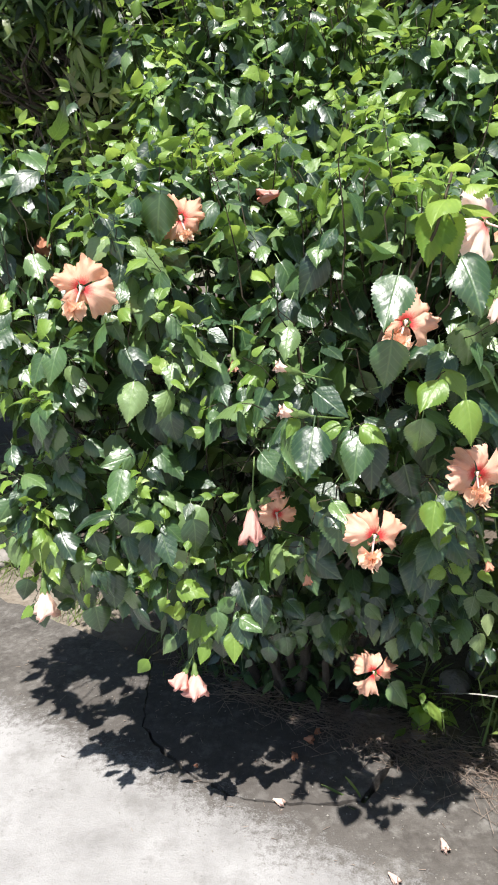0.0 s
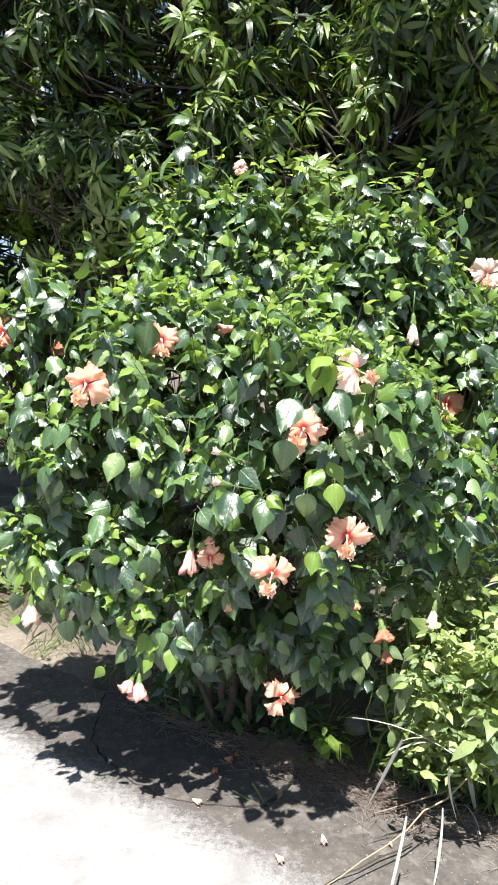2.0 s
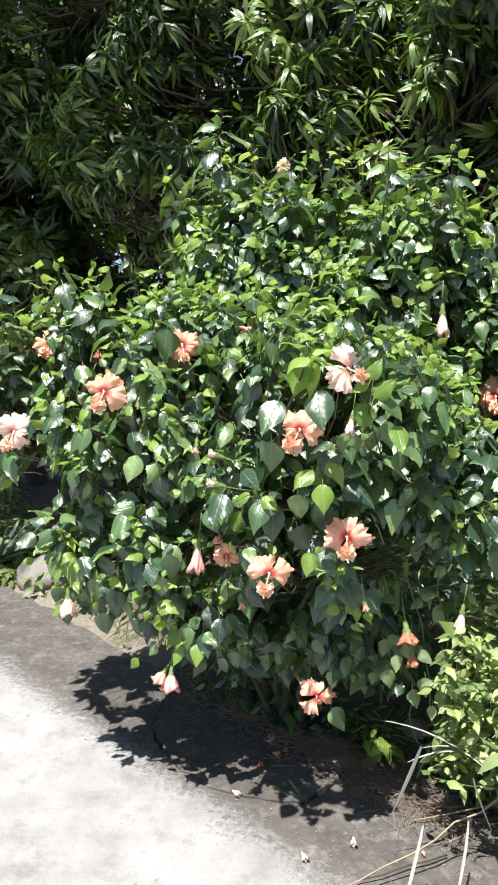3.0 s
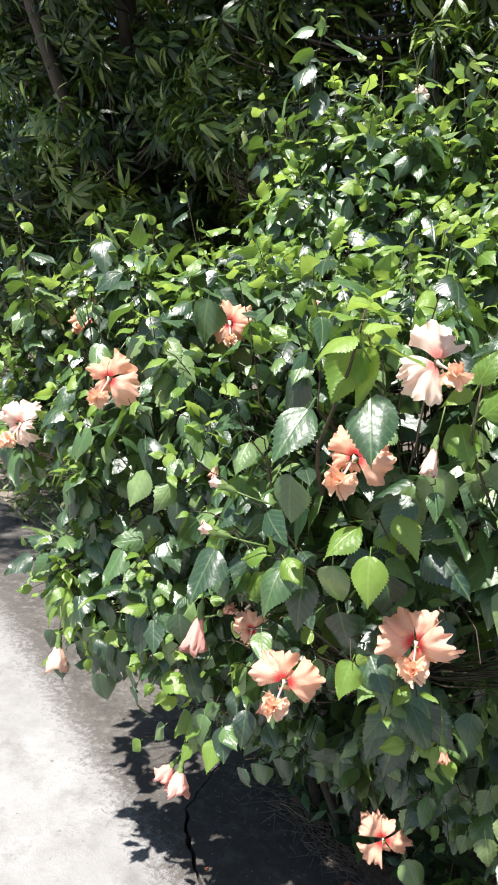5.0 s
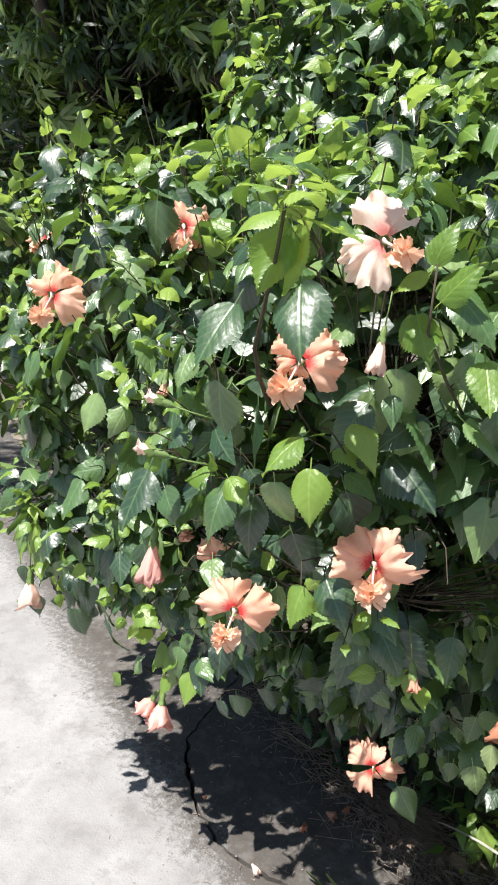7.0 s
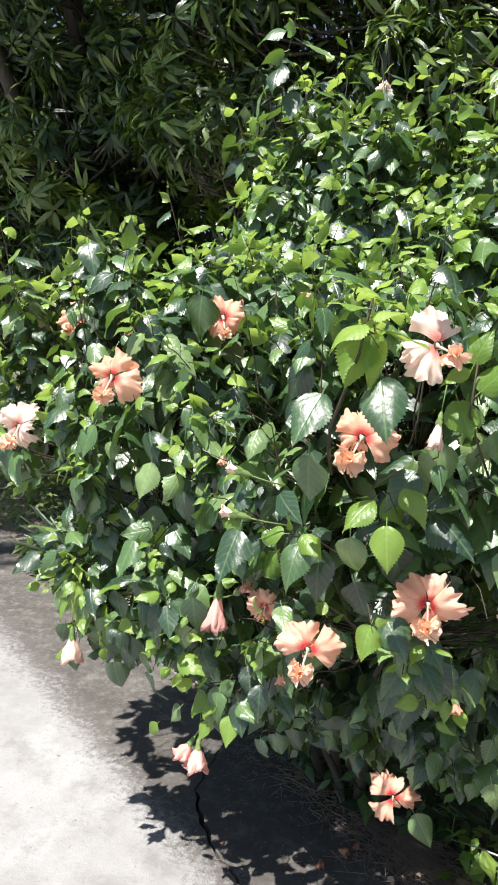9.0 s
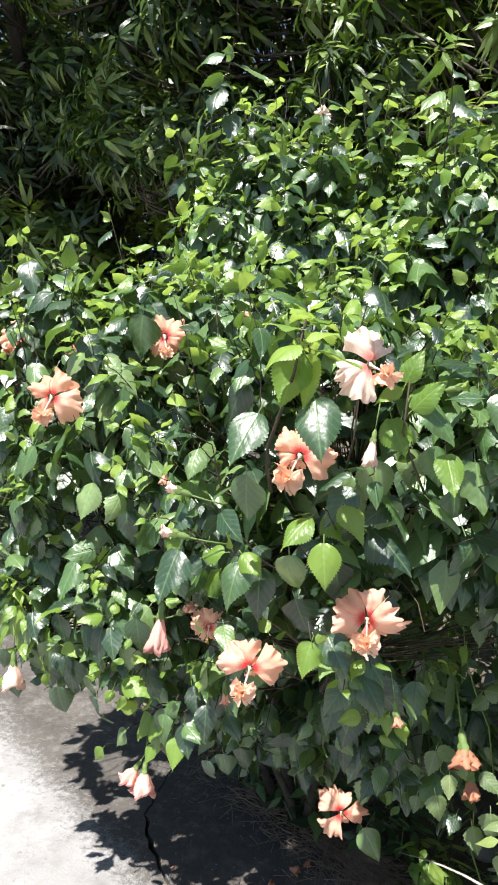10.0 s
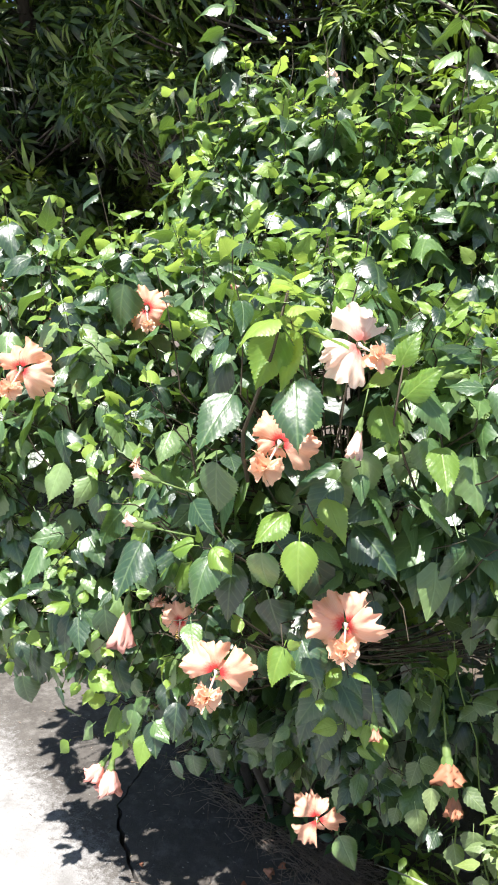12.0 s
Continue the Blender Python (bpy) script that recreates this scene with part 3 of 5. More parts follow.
TUFTS = [tuft_mesh(k, M_TUFT) for k in range(3)]


def column_mesh():
    g = Geo()
    g.add(tube([(0, 0, -0.004), (0, 0, 0.001), (0, 0, 0.006), (0, 0.0, 0.03), (0.001, 0.002, 0.056)], [0.008, 0.0065, 0.003, 0.0022, 0.0018], 8))
    return g.mesh("column", M_STYLE)


def anther_mesh():
    g = Geo()
    r = np.random.default_rng(4)
    for k in range(16):
        a, z = k * 2.4, 0.036 + 0.0016 * k
        d = np.array((math.cos(a), math.sin(a), 0.6))
        q = np.array((0, 0.001, z))
        g.add(tube([q, q + d * 0.005, q + d * 0.0075], [0.0004, 0.0012, 0.0006], 4))
    return g.mesh("anthers", M_ANTHER)


def calyx_mesh(long=1.0):
    g = Geo()
    g.add(tube([(0, 0, -0.024 * long), (0, 0, -0.014), (0, 0, -0.002), (0, 0, 0.004)], [0.0022, 0.0065, 0.006, 0.0075], 8, False))
    for k in range(5):
        a = k * 1.2566
        q = np.array((0.006 * math.cos(a), 0.006 * math.sin(a), 0.0))
        g.add(LEAF_ROUGH[0], frame_of((math.cos(a) * 0.35, math.sin(a) * 0.35, 1.0), (math.cos(a), math.sin(a), 0.0)) * 0.016, q - np.array((0, 0, 0.004)))
    g.add(tube([(0, 0, -0.022 * long), (0, 0.002, -0.05), (0, 0.008, -0.085)], [0.0016, 0.0014, 0.0016], 5))
    return g.mesh("flower", M_STEM)


COLUMN, ANTHERS, CALYX = column_mesh(), anther_mesh(), calyx_mesh()


def flower(at, axis, s=1.0, turn=0.0, pale=False, tuft=True):
    """An open flower: throat at 'at', its column along axis."""
    axis = unit(axis)
    fr = frame_of(np.cross(axis, (0.9, 0.2, 0.1)), axis)
    m = pose_of(fr, at, s) @ pose(0, 0, 0, 0, 0, turn)
    base = part("flower", CALYX, shrub, m)
    pool = PALES if pale else PETALS
    for k in range(5):
        way = (m @ pose(0, 0, 0, 0, 0, 72 * k)).to_3x3() @ Vector((0, 1, 0))
        low = max(0.0, -way.normalized().z)
        tilt = 4 + 13 * math.sin(2.1 * k + turn)
        part("petal", pool[int(k + abs(turn)) % len(pool)], base, m @ pose(0, 0, 0.0008 * k, 0, 0, 72 * k + 9 * math.sin(3.3 * k + turn)) @ pose(0, 0, 0, tilt, 10 * math.sin(k * 2.7 + turn), 0) @ Matrix.Scale(1.0 - 0.2 * low, 4))
    hang = unit(axis * 0.75 - UP * 0.8)
    mc = pose_of(frame_of(np.cross(hang, (0.9, 0.2, 0.1)), hang), at, s)
    part("column", COLUMN, base, mc)
    part("anthers", ANTHERS, base, mc)
    if tuft:
        part("tuft", TUFTS[int(abs(turn)) % 3], base, mc @ pose(0, 0.002, 0.057, 0, 0, turn * 3), "small ruffled petals at the column's end")
    side = unit(np.array(axis) * np.array((1, 1, 0.25)))
    FLOWER_SPOTS.append((np.asarray(at, float), side, 0.26, 0.045 * s + 0.032))
    FLOWER_SPOTS.append((np.asarray(at, float) + side * 0.03, SUN_WAY, 0.6, 0.042 * s))


def rolled_mesh(mat, length, mouth, seed, crumple=0.0008):
    r = np.random.default_rng(seed)
    rows, cols = 9, 26
    v, uv, f = [], [], []
    for i in range(rows):
        t = i / (rows - 1)
        for c in range(cols):
            a = 2 * math.pi * c / cols
            rad = (0.005 + (mouth - 0.005) * (0.25 * t + 0.75 * math.sin(1.75 * t) ** 1.2)) * (1 + 0.26 * t * math.sin(5 * a + 3.5 * t + seed)) + 0.005 * t ** 4 * math.sin(9 * a + seed) + 0.003 * t ** 6 * math.sin(7 * a)
            rad += r.normal(0, crumple) * t
            v.append((rad * math.cos(a + 0.7 * t), rad * math.sin(a + 0.7 * t), length * t * (1 + 0.12 * t * math.sin(3 * a + seed))))
            uv.append((c / cols * 2, 0.5 + 0.5 * t))
    for i in range(rows - 1):
        for c in range(cols):
            c2 = (c + 1) % cols
            f.append([i * cols + c, i * cols + c2, (i + 1) * cols + c2, (i + 1) * cols + c])
    k = len(v)
    v.append((0, 0, length * 0.72))
    uv.append((0.5, 0.6))
    f += [[(rows - 1) * cols + c, (rows - 1) * cols + (c + 1) % cols, k] for c in range(cols)]
    g = Geo()
    g.add((np.array(v), f, np.array(uv)))
    return g.mesh("rolled_petals", mat)


ROLLS = [rolled_mesh(M_ROLL, 0.066, 0.017, 1, 0.0016), rolled_mesh(M_PALE, 0.062, 0.015, 3, 0.0012), rolled_mesh(M_PALE, 0.056, 0.022, 4, 0.0025)]
BELL = rolled_mesh(M_ROLL, 0.052, 0.025, 11, 0.0042)
WILTS = [rolled_mesh(M_WILT, 0.038, 0.014, 5, 0.003), rolled_mesh(M_WILT, 0.03, 0.018, 6, 0.004)]
BUDS = [rolled_mesh(M_PETAL, 0.028, 0.0075, 7), rolled_mesh(M_PALE, 0.024, 0.0075, 8), rolled_mesh(M_YOUNG, 0.02, 0.0075, 9)]


def closed_flower(at, axis, mesh, s=1.0, label="", clear=0.04):
    """A bud, or a flower that has rolled itself up: its base at 'at', pointing along axis."""
    fr = frame_of(np.cross(unit(axis), (0.9, 0.2, 0.1)), axis)
    m = pose_of(fr, at, s)
    base = part("closed_flower", CALYX, shrub, m, label)
    part("rolled_petals", mesh, base, m)
    mid = np.asarray(at, float) + unit(axis) * 0.03
    FLOWER_SPOTS.append((mid, unit((0.15, -1.0, 0.1)), 0.26, clear))


def bloom(at, axis, petals, s=1.0, hang=(0.0, -0.5, -0.85), pale=False, tuft=1.0, reach=1.0, label="", frill=None):
    """An open flower facing along axis; petals: clock angle from the top, length, forward tilt."""
    axis = unit(axis)
    up = unit(UP - axis * axis[2])
    right = np.cross(up, axis)
    base = part("flower", CALYX, shrub, pose_of(frame_of(up, axis), at, s), label)
    pool = frill or (PALES if pale else PETALS)
    for k, (angle, length, tilt) in enumerate(petals):
        a = radians(angle)
        m = pose_of(frame_of(up * math.cos(a) + right * math.sin(a), axis), at, s) @ pose(0, 0, 0.0008 * k, tilt, 9 * math.sin(2.7 * k + angle), 0) @ Matrix.Scale(length, 4)
        part("petal", pool[k % len(pool)], base, m)
    hang = unit(hang)
    mc = pose_of(frame_of(np.cross(hang, (0.9, 0.2, 0.1)), hang), at, s * reach)
    part("column", COLUMN, base, mc)
    part("anthers", ANTHERS, base, mc)
    if tuft:
        part("tuft", TUFTS[len(petals) % 3], base, mc @ pose(0, 0.002, 0.054, 0, 0, 30) @ Matrix.Scale(1.18 * tuft / reach, 4), "small ruffled petals at the column's end")
    side = unit(np.array(axis) * np.array((1, 1, 0.25)))
    FLOWER_SPOTS.append((np.asarray(at, float), side, 0.26, 0.05 * s + 0.03))
    FLOWER_SPOTS.append((np.asarray(at, float) + side * 0.03, SUN_WAY, 0.7, 0.055 * s))
    tip = np.asarray(at, float) + hang * 0.05 * s
    FLOWER_SPOTS.append((tip, side, 0.2, 0.03 * s + 0.01))


# the left flower, the two low ones, the torn one by the ground, the pale one and those behind the tall shoot
bloom((-0.240, 1.080, 1.285), (0.2, -0.95, 0.1), [(305, 0.95, -6), (20, 0.98, -10), (112, 1.05, -4), (245, 0.8, -14), (178, 0.6, -24)], 0.8, (-0.2, -0.5, -0.85), tuft=0.85)
bloom((0.276, 0.920, 0.876), (0.3, -0.9, 0.1), [(292, 1.12, -6), (340, 0.9, -16), (82, 1.05, -4), (48, 0.55, -40), (165, 0.45, -20)], 0.69, (-0.15, -0.4, -0.9), tuft=0.95)
bloom((0.312, 1.395, 0.340), (0.25, -0.9, 0.25), [(310, 1.15, 0), (8, 0.85, -8), (92, 1.1, -6), (168, 0.7, -14), (214, 1.15, -4)], 0.72, tuft=0, frill=RAGS, reach=0.6)
bloom((0.441, 0.968, 1.363), (0.5, -0.82, 0.2), [(350, 1.3, -8), (18, 1.22, -16), (246, 1.0, -4), (205, 1.25, -12), (88, 0.4, -45)], 0.68, (0.85, -0.4, -0.35), pale=True, tuft=0.9)
bloom((0.448, 0.985, 0.964), (0.35, -0.9, 0.15), [(308, 1.12, -6), (264, 1.15, -4), (34, 0.98, -8), (76, 1.25, 42), (160, 0.95, -10)], 0.67, (0.08, -0.35, -0.93), tuft=1.1)
bloom((0.326, 0.990, 1.215), (0.4, -0.88, 0.15), [(104, 1.12, -4), (38, 1.0, -10), (335, 0.85, -8), (276, 0.7, -14), (190, 0.5, -20)], 0.76, (-0.3, -0.45, -0.85), tuft=1.05)
bloom((-0.090, 1.275, 1.415), (0.3, -0.9, 0.25), [(352, 0.95, -8), (62, 0.95, -4), (128, 0.8, -12), (204, 0.9, -6), (280, 0.85, -10)], 0.76, (0.35, -0.4, -0.85), tuft=0.6)
flower((-0.594, 1.172, 1.149), (0.1, -0.95, 0.1), 0.85, 33, pale=True)
flower((-0.611, 1.408, 1.413), (0.0, -0.9, 0.2), 0.75, 12)
flower((0.806, 1.765, 1.266), (0.0, -0.95, 0.1), 0.85, 70)
flower((0.945, 1.950, 1.735), (-0.1, -0.95, 0.0), 0.85, 26, pale=True)
flower((0.101, 1.124, 0.844), (0.3, -0.9, 0.0), 0.55, 51, tuft=False)
flower((0.025, 1.975, 2.080), (0.1, -0.95, 0.0), 0.42, 61, pale=True)

closed_flower((-0.096, 1.205, 0.442), (0.1, -0.35, -0.9), BELL, 1.0, "rolled-up pink flower hanging down")
closed_flower((-0.114, 1.200, 0.448), (-0.38, -0.4, -0.75), BELL, 0.8, "half-open drooping pink flower", 0.05)
closed_flower((-0.384, 1.112, 0.680), (0.05, -0.15, -1.0), ROLLS[2], 1.0, "rolled-up pale pink flower hanging down")
closed_flower((0.068, 0.995, 0.905), (-0.05, -0.15, -1.0), ROLLS[0], 1.0, "rolled-up pink flower hanging down")
closed_flower((0.632, 1.482, 1.520), (0.05, -0.1, -1.0), ROLLS[1], 1.05, "rolled-up white and pink flower hanging down")
closed_flower((0.726, 1.256, 0.715), (-0.1, -0.1, -1.0), ROLLS[1], 0.9, "rolled-up pale flower hanging down")
closed_flower((0.110, 1.375, 1.468), (-0.95, -0.2, -0.2), ROLLS[0], 0.75, "pink bud on a long stalk")
closed_flower((0.457, 0.941, 1.255), (-0.1, -0.2, -1.0), ROLLS[1], 0.62, "pale drooping bud")
closed_flower((-0.443, 1.430, 1.400), (0.1, -0.5, -0.6), WILTS[0], 1.3, "wilted red-brown flower", 0.06)
closed_flower((0.583, 1.242, 0.650), (0.2, -0.4, -0.8), WILTS[1], 1.3, "wilted brown flower")
closed_flower((0.600, 1.250, 0.585), (0.1, -0.4, -0.9), WILTS[0], 1.0, "wilted brown flower")
closed_flower((-0.313, 1.296, 0.800), (0.0, -0.3, -1.0), WILTS[0], 0.9, "wilted orange flower")
closed_flower((0.095, 1.030, 0.905), (0.7, -0.4, 0.5), BUDS[0], 1.1, "peach bud", 0.025)
closed_flower((0.035, 1.065, 1.155), (0.0, -0.3, -1.0), BUDS[0], 0.8, "peach bud", 0.02)
closed_flower((0.488, 1.054, 0.785), (0.2, -0.2, -0.9), BUDS[0], 0.8, "peach bud", 0.02)
closed_flower((0.150, 0.900, 1.085), (-0.9, -0.3, 0.2), BUDS[1], 1.0, "pale bud on a long stalk", 0.02)
closed_flower((0.140, 0.930, 1.150), (-0.9, -0.3, 0.3), BUDS[1], 0.9, "pale bud on a long stalk", 0.02)
closed_flower((0.345, 0.868, 1.415), (-0.5, -0.1, 0.8), BUDS[2], 0.8, "green bud", 0.02)
closed_flower((0.160, 1.080, 0.740), (0.1, -0.3, -0.9), BUDS[0], 0.8, "peach bud", 0.02)
closed_flower((0.560, 1.050, 1.330), (0.9, 0.0, 0.2), BUDS[2], 0.8, "green bud", 0.02)

# stems and twigs
stems = [
    ((0.05, 1.83, 0.0), (-0.12, 1.60, 1.05), 0.016), ((0.10, 1.80, 0.0), (0.30, 1.45, 1.05), 0.018),
    ((0.15, 1.88, 0.0), (-0.02, 1.85, 1.70), 0.017), ((0.20, 1.90, 0.0), (0.46, 1.90, 1.62), 0.016),
    ((0.00, 1.86, 0.0), (-0.54, 1.60, 1.05), 0.015), ((0.24, 1.86, 0.0), (0.88, 1.98, 1.30), 0.015),
    ((0.08, 1.78, 0.0), (-0.25, 1.50, 0.75), 0.012), ((0.18, 1.80, 0.0), (0.30, 1.40, 0.72), 0.013),
    ((0.12, 1.84, 0.0), (0.10, 1.62, 1.30), 0.014),
]
STEM_PTS = []
for i, (a, b, r0) in enumerate(stems):
    pts = bent(a, b, 0.03, 0.02, 9, i)
    pts[0] = pts[0] - UP * 0.05
    STEM_PTS += pts[2:]
    g = Geo()
    g.add(tube(pts, [r0 * (1 - 0.07 * k) for k in range(9)], 7))
    part("stem", g.mesh("stem", M_BARK), shrub)
STEM_PTS = np.array(STEM_PTS)

twigs, fine_leaves, rough_leaves, young_leaves = Geo(), Geo(), Geo(), Geo()
near = []                   # leaves that become objects of their own
LEAF_MESH = {}


def leaf_mesh(k, young):
    if (k, young) not in LEAF_MESH:
        g = Geo()
        g.add(LEAF_NEAR[k])
        LEAF_MESH[(k, young)] = g.mesh("leaf", M_YOUNG if young else M_LEAF)
    return LEAF_MESH[(k, young)]


def put_leaf(q, d, n, size, young, deep=False):
    k = int(rng.integers(0, 8))
    fr = frame_of(d, n)
    mid = q + fr[:, 1] * size * 0.5
    if not is_clear(mid) or not is_clear(q):
        return
    if not deep and len(near) < 290 and mid[1] + 0.25 * abs(mid[0] - 0.25) < 1.16 and size > 0.03:
        near.append(part("leaf", leaf_mesh(k, young), shrub, pose_of(fr, q, size)))
    elif young:
        young_leaves.add(LEAF_FINE[k] if mid[1] < 1.75 and not deep else LEAF_ROUGH[k % 4], fr * size, q)
    elif mid[1] < 1.75 and not deep:
        fine_leaves.add(LEAF_FINE[k], fr * size, q)
    else:
        rough_leaves.add(LEAF_ROUGH[k % 4], fr * size, q)


def hero(x, y, z, size, dx, dy, dz, nx, ny, nz, young=False):
    """One marked leaf: its middle, length, the way its tip points, the way its face looks."""
    size *= 0.93
    k = len(near) % 8
    fr = frame_of((dx, dy, dz), (nx, ny, nz))
    q = np.array((x, y, z)) - fr[:, 1] * size * 0.5
    near.append(part("leaf", leaf_mesh(k, young), shrub, pose_of(fr, q, size)))
    FLOWER_SPOTS.append((np.array((x, y, z)), unit((0.2, -1, 0.1)), 0.16, size * 0.36))
    back = q - fr[:, 1] * size * 0.34
    if is_clear(back + np.array((0.0, 0.06, -0.03))):
        twigs.add(tube(bent(back, back + np.array((0.0, 0.09, -0.05)), 0.01, 0.003, 4, k), [0.001, 0.0012, 0.0014, 0.0016], 4, False))


hero(0.290, 0.842, 1.256, 0.100, -0.25, -0.6, -0.7, 0.1, -0.5, 0.85)
hero(0.402, 0.842, 1.280, 0.098, 0.3, -0.6, -0.7, -0.1, -0.5, 0.85)
hero(0.345, 0.888, 1.338, 0.082, -0.25, 0.02, -0.95, -0.2, 0.95, 0.1, True)
hero(0.378, 0.890, 1.342, 0.078, 0.35, 0.05, -0.9, 0.1, 0.95, 0.15, True)
hero(0.273, 1.101, 1.369, 0.070, -0.2, 0.3, -0.8, 0.1, 0.75, 0.6, True)
hero(0.479, 1.006, 1.256, 0.072, 0.35, -0.5, -0.6, 0.0, -0.5, 0.85, True)
hero(0.497, 1.000, 1.362, 0.058, 0.25, -0.2, 0.75, 0.1, -0.8, 0.5, True)
hero(0.540, 1.015, 1.290, 0.080, 0.85, -0.25, -0.45, 0.0, -0.5, 0.85)
hero(0.462, 1.000, 1.318, 0.056, -0.5, -0.4, -0.3, 0.0, -0.5, 0.85, True)
hero(0.355, 0.894, 1.116, 0.070, -0.4, -0.6, -0.4, 0.0, -0.4, 0.9, True)
hero(0.371, 1.072, 1.088, 0.074, 0.7, -0.5, -0.4, 0.0, -0.4, 0.9, True)
hero(-0.103, 1.139, 1.013, 0.082, 0.1, -0.25, -0.95, 0.1, -0.9, 0.3)
hero(-0.196, 1.062, 0.911, 0.088, -0.15, -0.5, -0.7, 0.0, -0.5, 0.85)
hero(0.063, 1.058, 1.126, 0.064, -0.7, -0.4, -0.3, 0.0, -0.5, 0.85, True)
hero(-0.304, 1.069, 1.150, 0.080, -0.2, -0.5, -0.7, 0.0, -0.5, 0.85)
hero(0.122, 1.170, 1.227, 0.075, -0.3, -0.5, -0.6, 0.0, -0.5, 0.85)
hero(0.140, 1.258, 1.348, 0.075, 0.2, -0.5, -0.6, 0.0, -0.5, 0.85)
hero(0.289, 0.857, 1.161, 0.086, -0.1, 0.1, -1.0, -0.1, -0.95, -0.1)
hero(0.410, 0.862, 1.080, 0.068, 0.15, -0.5, -0.8, 0.1, -0.6, 0.75, True)
hero(0.343, 0.906, 1.039, 0.080, -0.05, 0.15, -1.0, 0.15, -0.95, -0.1)
hero(0.173, 0.831, 1.039, 0.092, -0.15, -0.55, -0.75, 0.0, -0.5, 0.85)
hero(0.338, 0.985, 0.943, 0.082, 0.25, 0.1, -0.95, 0.2, -0.9, 0.0)
hero(0.385, 1.045, 0.794, 0.086, -0.4, -0.6, -0.6, 0.1, -0.5, 0.85)
hero(0.441, 1.080, 0.800, 0.088, 0.7, -0.4, -0.5, 0.1, -0.5, 0.85)
hero(0.000, 1.169, 0.524, 0.072, 0.05, -0.5, -0.8, 0.1, -0.6, 0.75, True)
hero(-0.165, 1.085, 1.076, 0.088, -0.1, -0.55, -0.8, 0.05, -0.55, 0.8)
hero(0.470, 1.042, 1.071, 0.098, 0.8, -0.4, -0.4, 0.0, -0.5, 0.85)
hero(0.414, 1.001, 1.117, 0.070, 0.5, -0.55, -0.5, 0.1, -0.5, 0.85, True)
hero(0.014, 1.264, 0.535, 0.068, 0.6, -0.5, -0.5, 0.1, -0.5, 0.85)
hero(0.086, 1.333, 0.440, 0.074, 0.05, 0.1, -1.0, 0.1, -0.95, 0.0)
hero(-0.060, 1.180, 0.560, 0.064, -0.4, -0.5, -0.6, 0.0, -0.5, 0.85, True)
hero(-0.048, 1.285, 1.425, 0.085, -0.6, -0.5, -0.5, 0.0, -0.6, 0.8)
hero(0.560, 1.020, 1.200, 0.078, 0.3, -0.55, -0.7, 0.2, -0.5, 0.85, True)
hero(0.520, 1.000, 1.320, 0.070, 0.5, -0.2, 0.6, 0.1, -0.8, 0.5, True)
hero(-0.393, 1.120, 0.772, 0.080, -0.2, -0.5, -0.8, -0.1, -0.7, 0.7, True)
hero(-0.430, 1.130, 0.740, 0.066, -0.7, -0.4, -0.5, -0.1, -0.6, 0.8, True)
hero(-0.360, 1.120, 0.720, 0.072, 0.3, -0.4, -0.8, 0.1, -0.7, 0.7, True)
hero(-0.128, 1.230, 1.412, 0.104, -0.15, -0.1, -0.95, 0.2, -0.95, 0.35)
hero(-0.076, 1.180, 0.620, 0.055, 0.1, -0.5, 0.6, 0, -0.6, 0.8, True)
hero(-0.010, 1.180, 0.528, 0.062, 0.1, -0.5, -0.8, 0.1, -0.7, 0.7)
hero(-0.071, 1.180, 0.499, 0.050, -0.3, -0.4, -0.8, 0, -0.6, 0.8, True)
hero(0.037, 1.180, 0.578, 0.060, 0.8, -0.4, -0.1, 0.1, -0.5, 0.85)
hero(0.114, 1.180, 0.517, 0.066, 0.1, 0, -1, 0.2, -0.9, 0.1)
hero(0.071, 1.180, 0.495, 0.060, -0.1, 0, -1, -0.1, -0.9, 0.1)
hero(-0.129, 1.180, 0.603, 0.055, -0.7, -0.4, 0.3, 0, -0.6, 0.8, True)
hero(-0.061, 1.180, 0.564, 0.060, -0.2, -0.5, -0.6, 0, -0.6, 0.8, True)
hero(-0.208, 1.180, 0.462, 0.050, -0.6, -0.2, -0.8, 0.1, -0.8, 0.4, True)
hero(-0.151, 1.180, 0.520, 0.055, -0.6, -0.3, -0.6, -0.1, -0.7, 0.6)
hero(0.133, 1.180, 0.610, 0.060, 0.6, -0.3, -0.5, 0.2, -0.7, 0.6)
hero(-0.014, 1.180, 0.619, 0.055, 0.3, -0.2, 0.5, 0.1, -0.8, 0.6)
hero(-0.280, 1.180, 0.606, 0.050, -0.4, -0.2, -0.8, 0.1, -0.8, 0.4)
hero(-0.040, 1.175, 0.575, 0.080, -0.1, -0.5, -0.8, 0.1, -0.6, 0.75)
hero(0.022, 1.180, 0.552, 0.076, 0.3, -0.4, -0.8, 0.1, -0.6, 0.75)
hero(-0.092, 1.185, 0.558, 0.070, -0.4, -0.4, -0.7, 0.0, -0.6, 0.8, True)
hero(0.062, 1.190, 0.598, 0.080, 0.2, -0.5, -0.7, 0.1, -0.6, 0.75)
hero(-0.028, 1.200, 0.500, 0.072, 0.1, -0.1, -1.0, 0.2, -0.8, 0.2)
hero(-0.070, 1.205, 0.505, 0.060, -0.2, -0.2, -1.0, -0.2, -0.8, 0.3)
hero(0.380, 1.420, 0.260, 0.085, 0.5, -0.2, -0.6, 0.2, -0.8, 0.4)

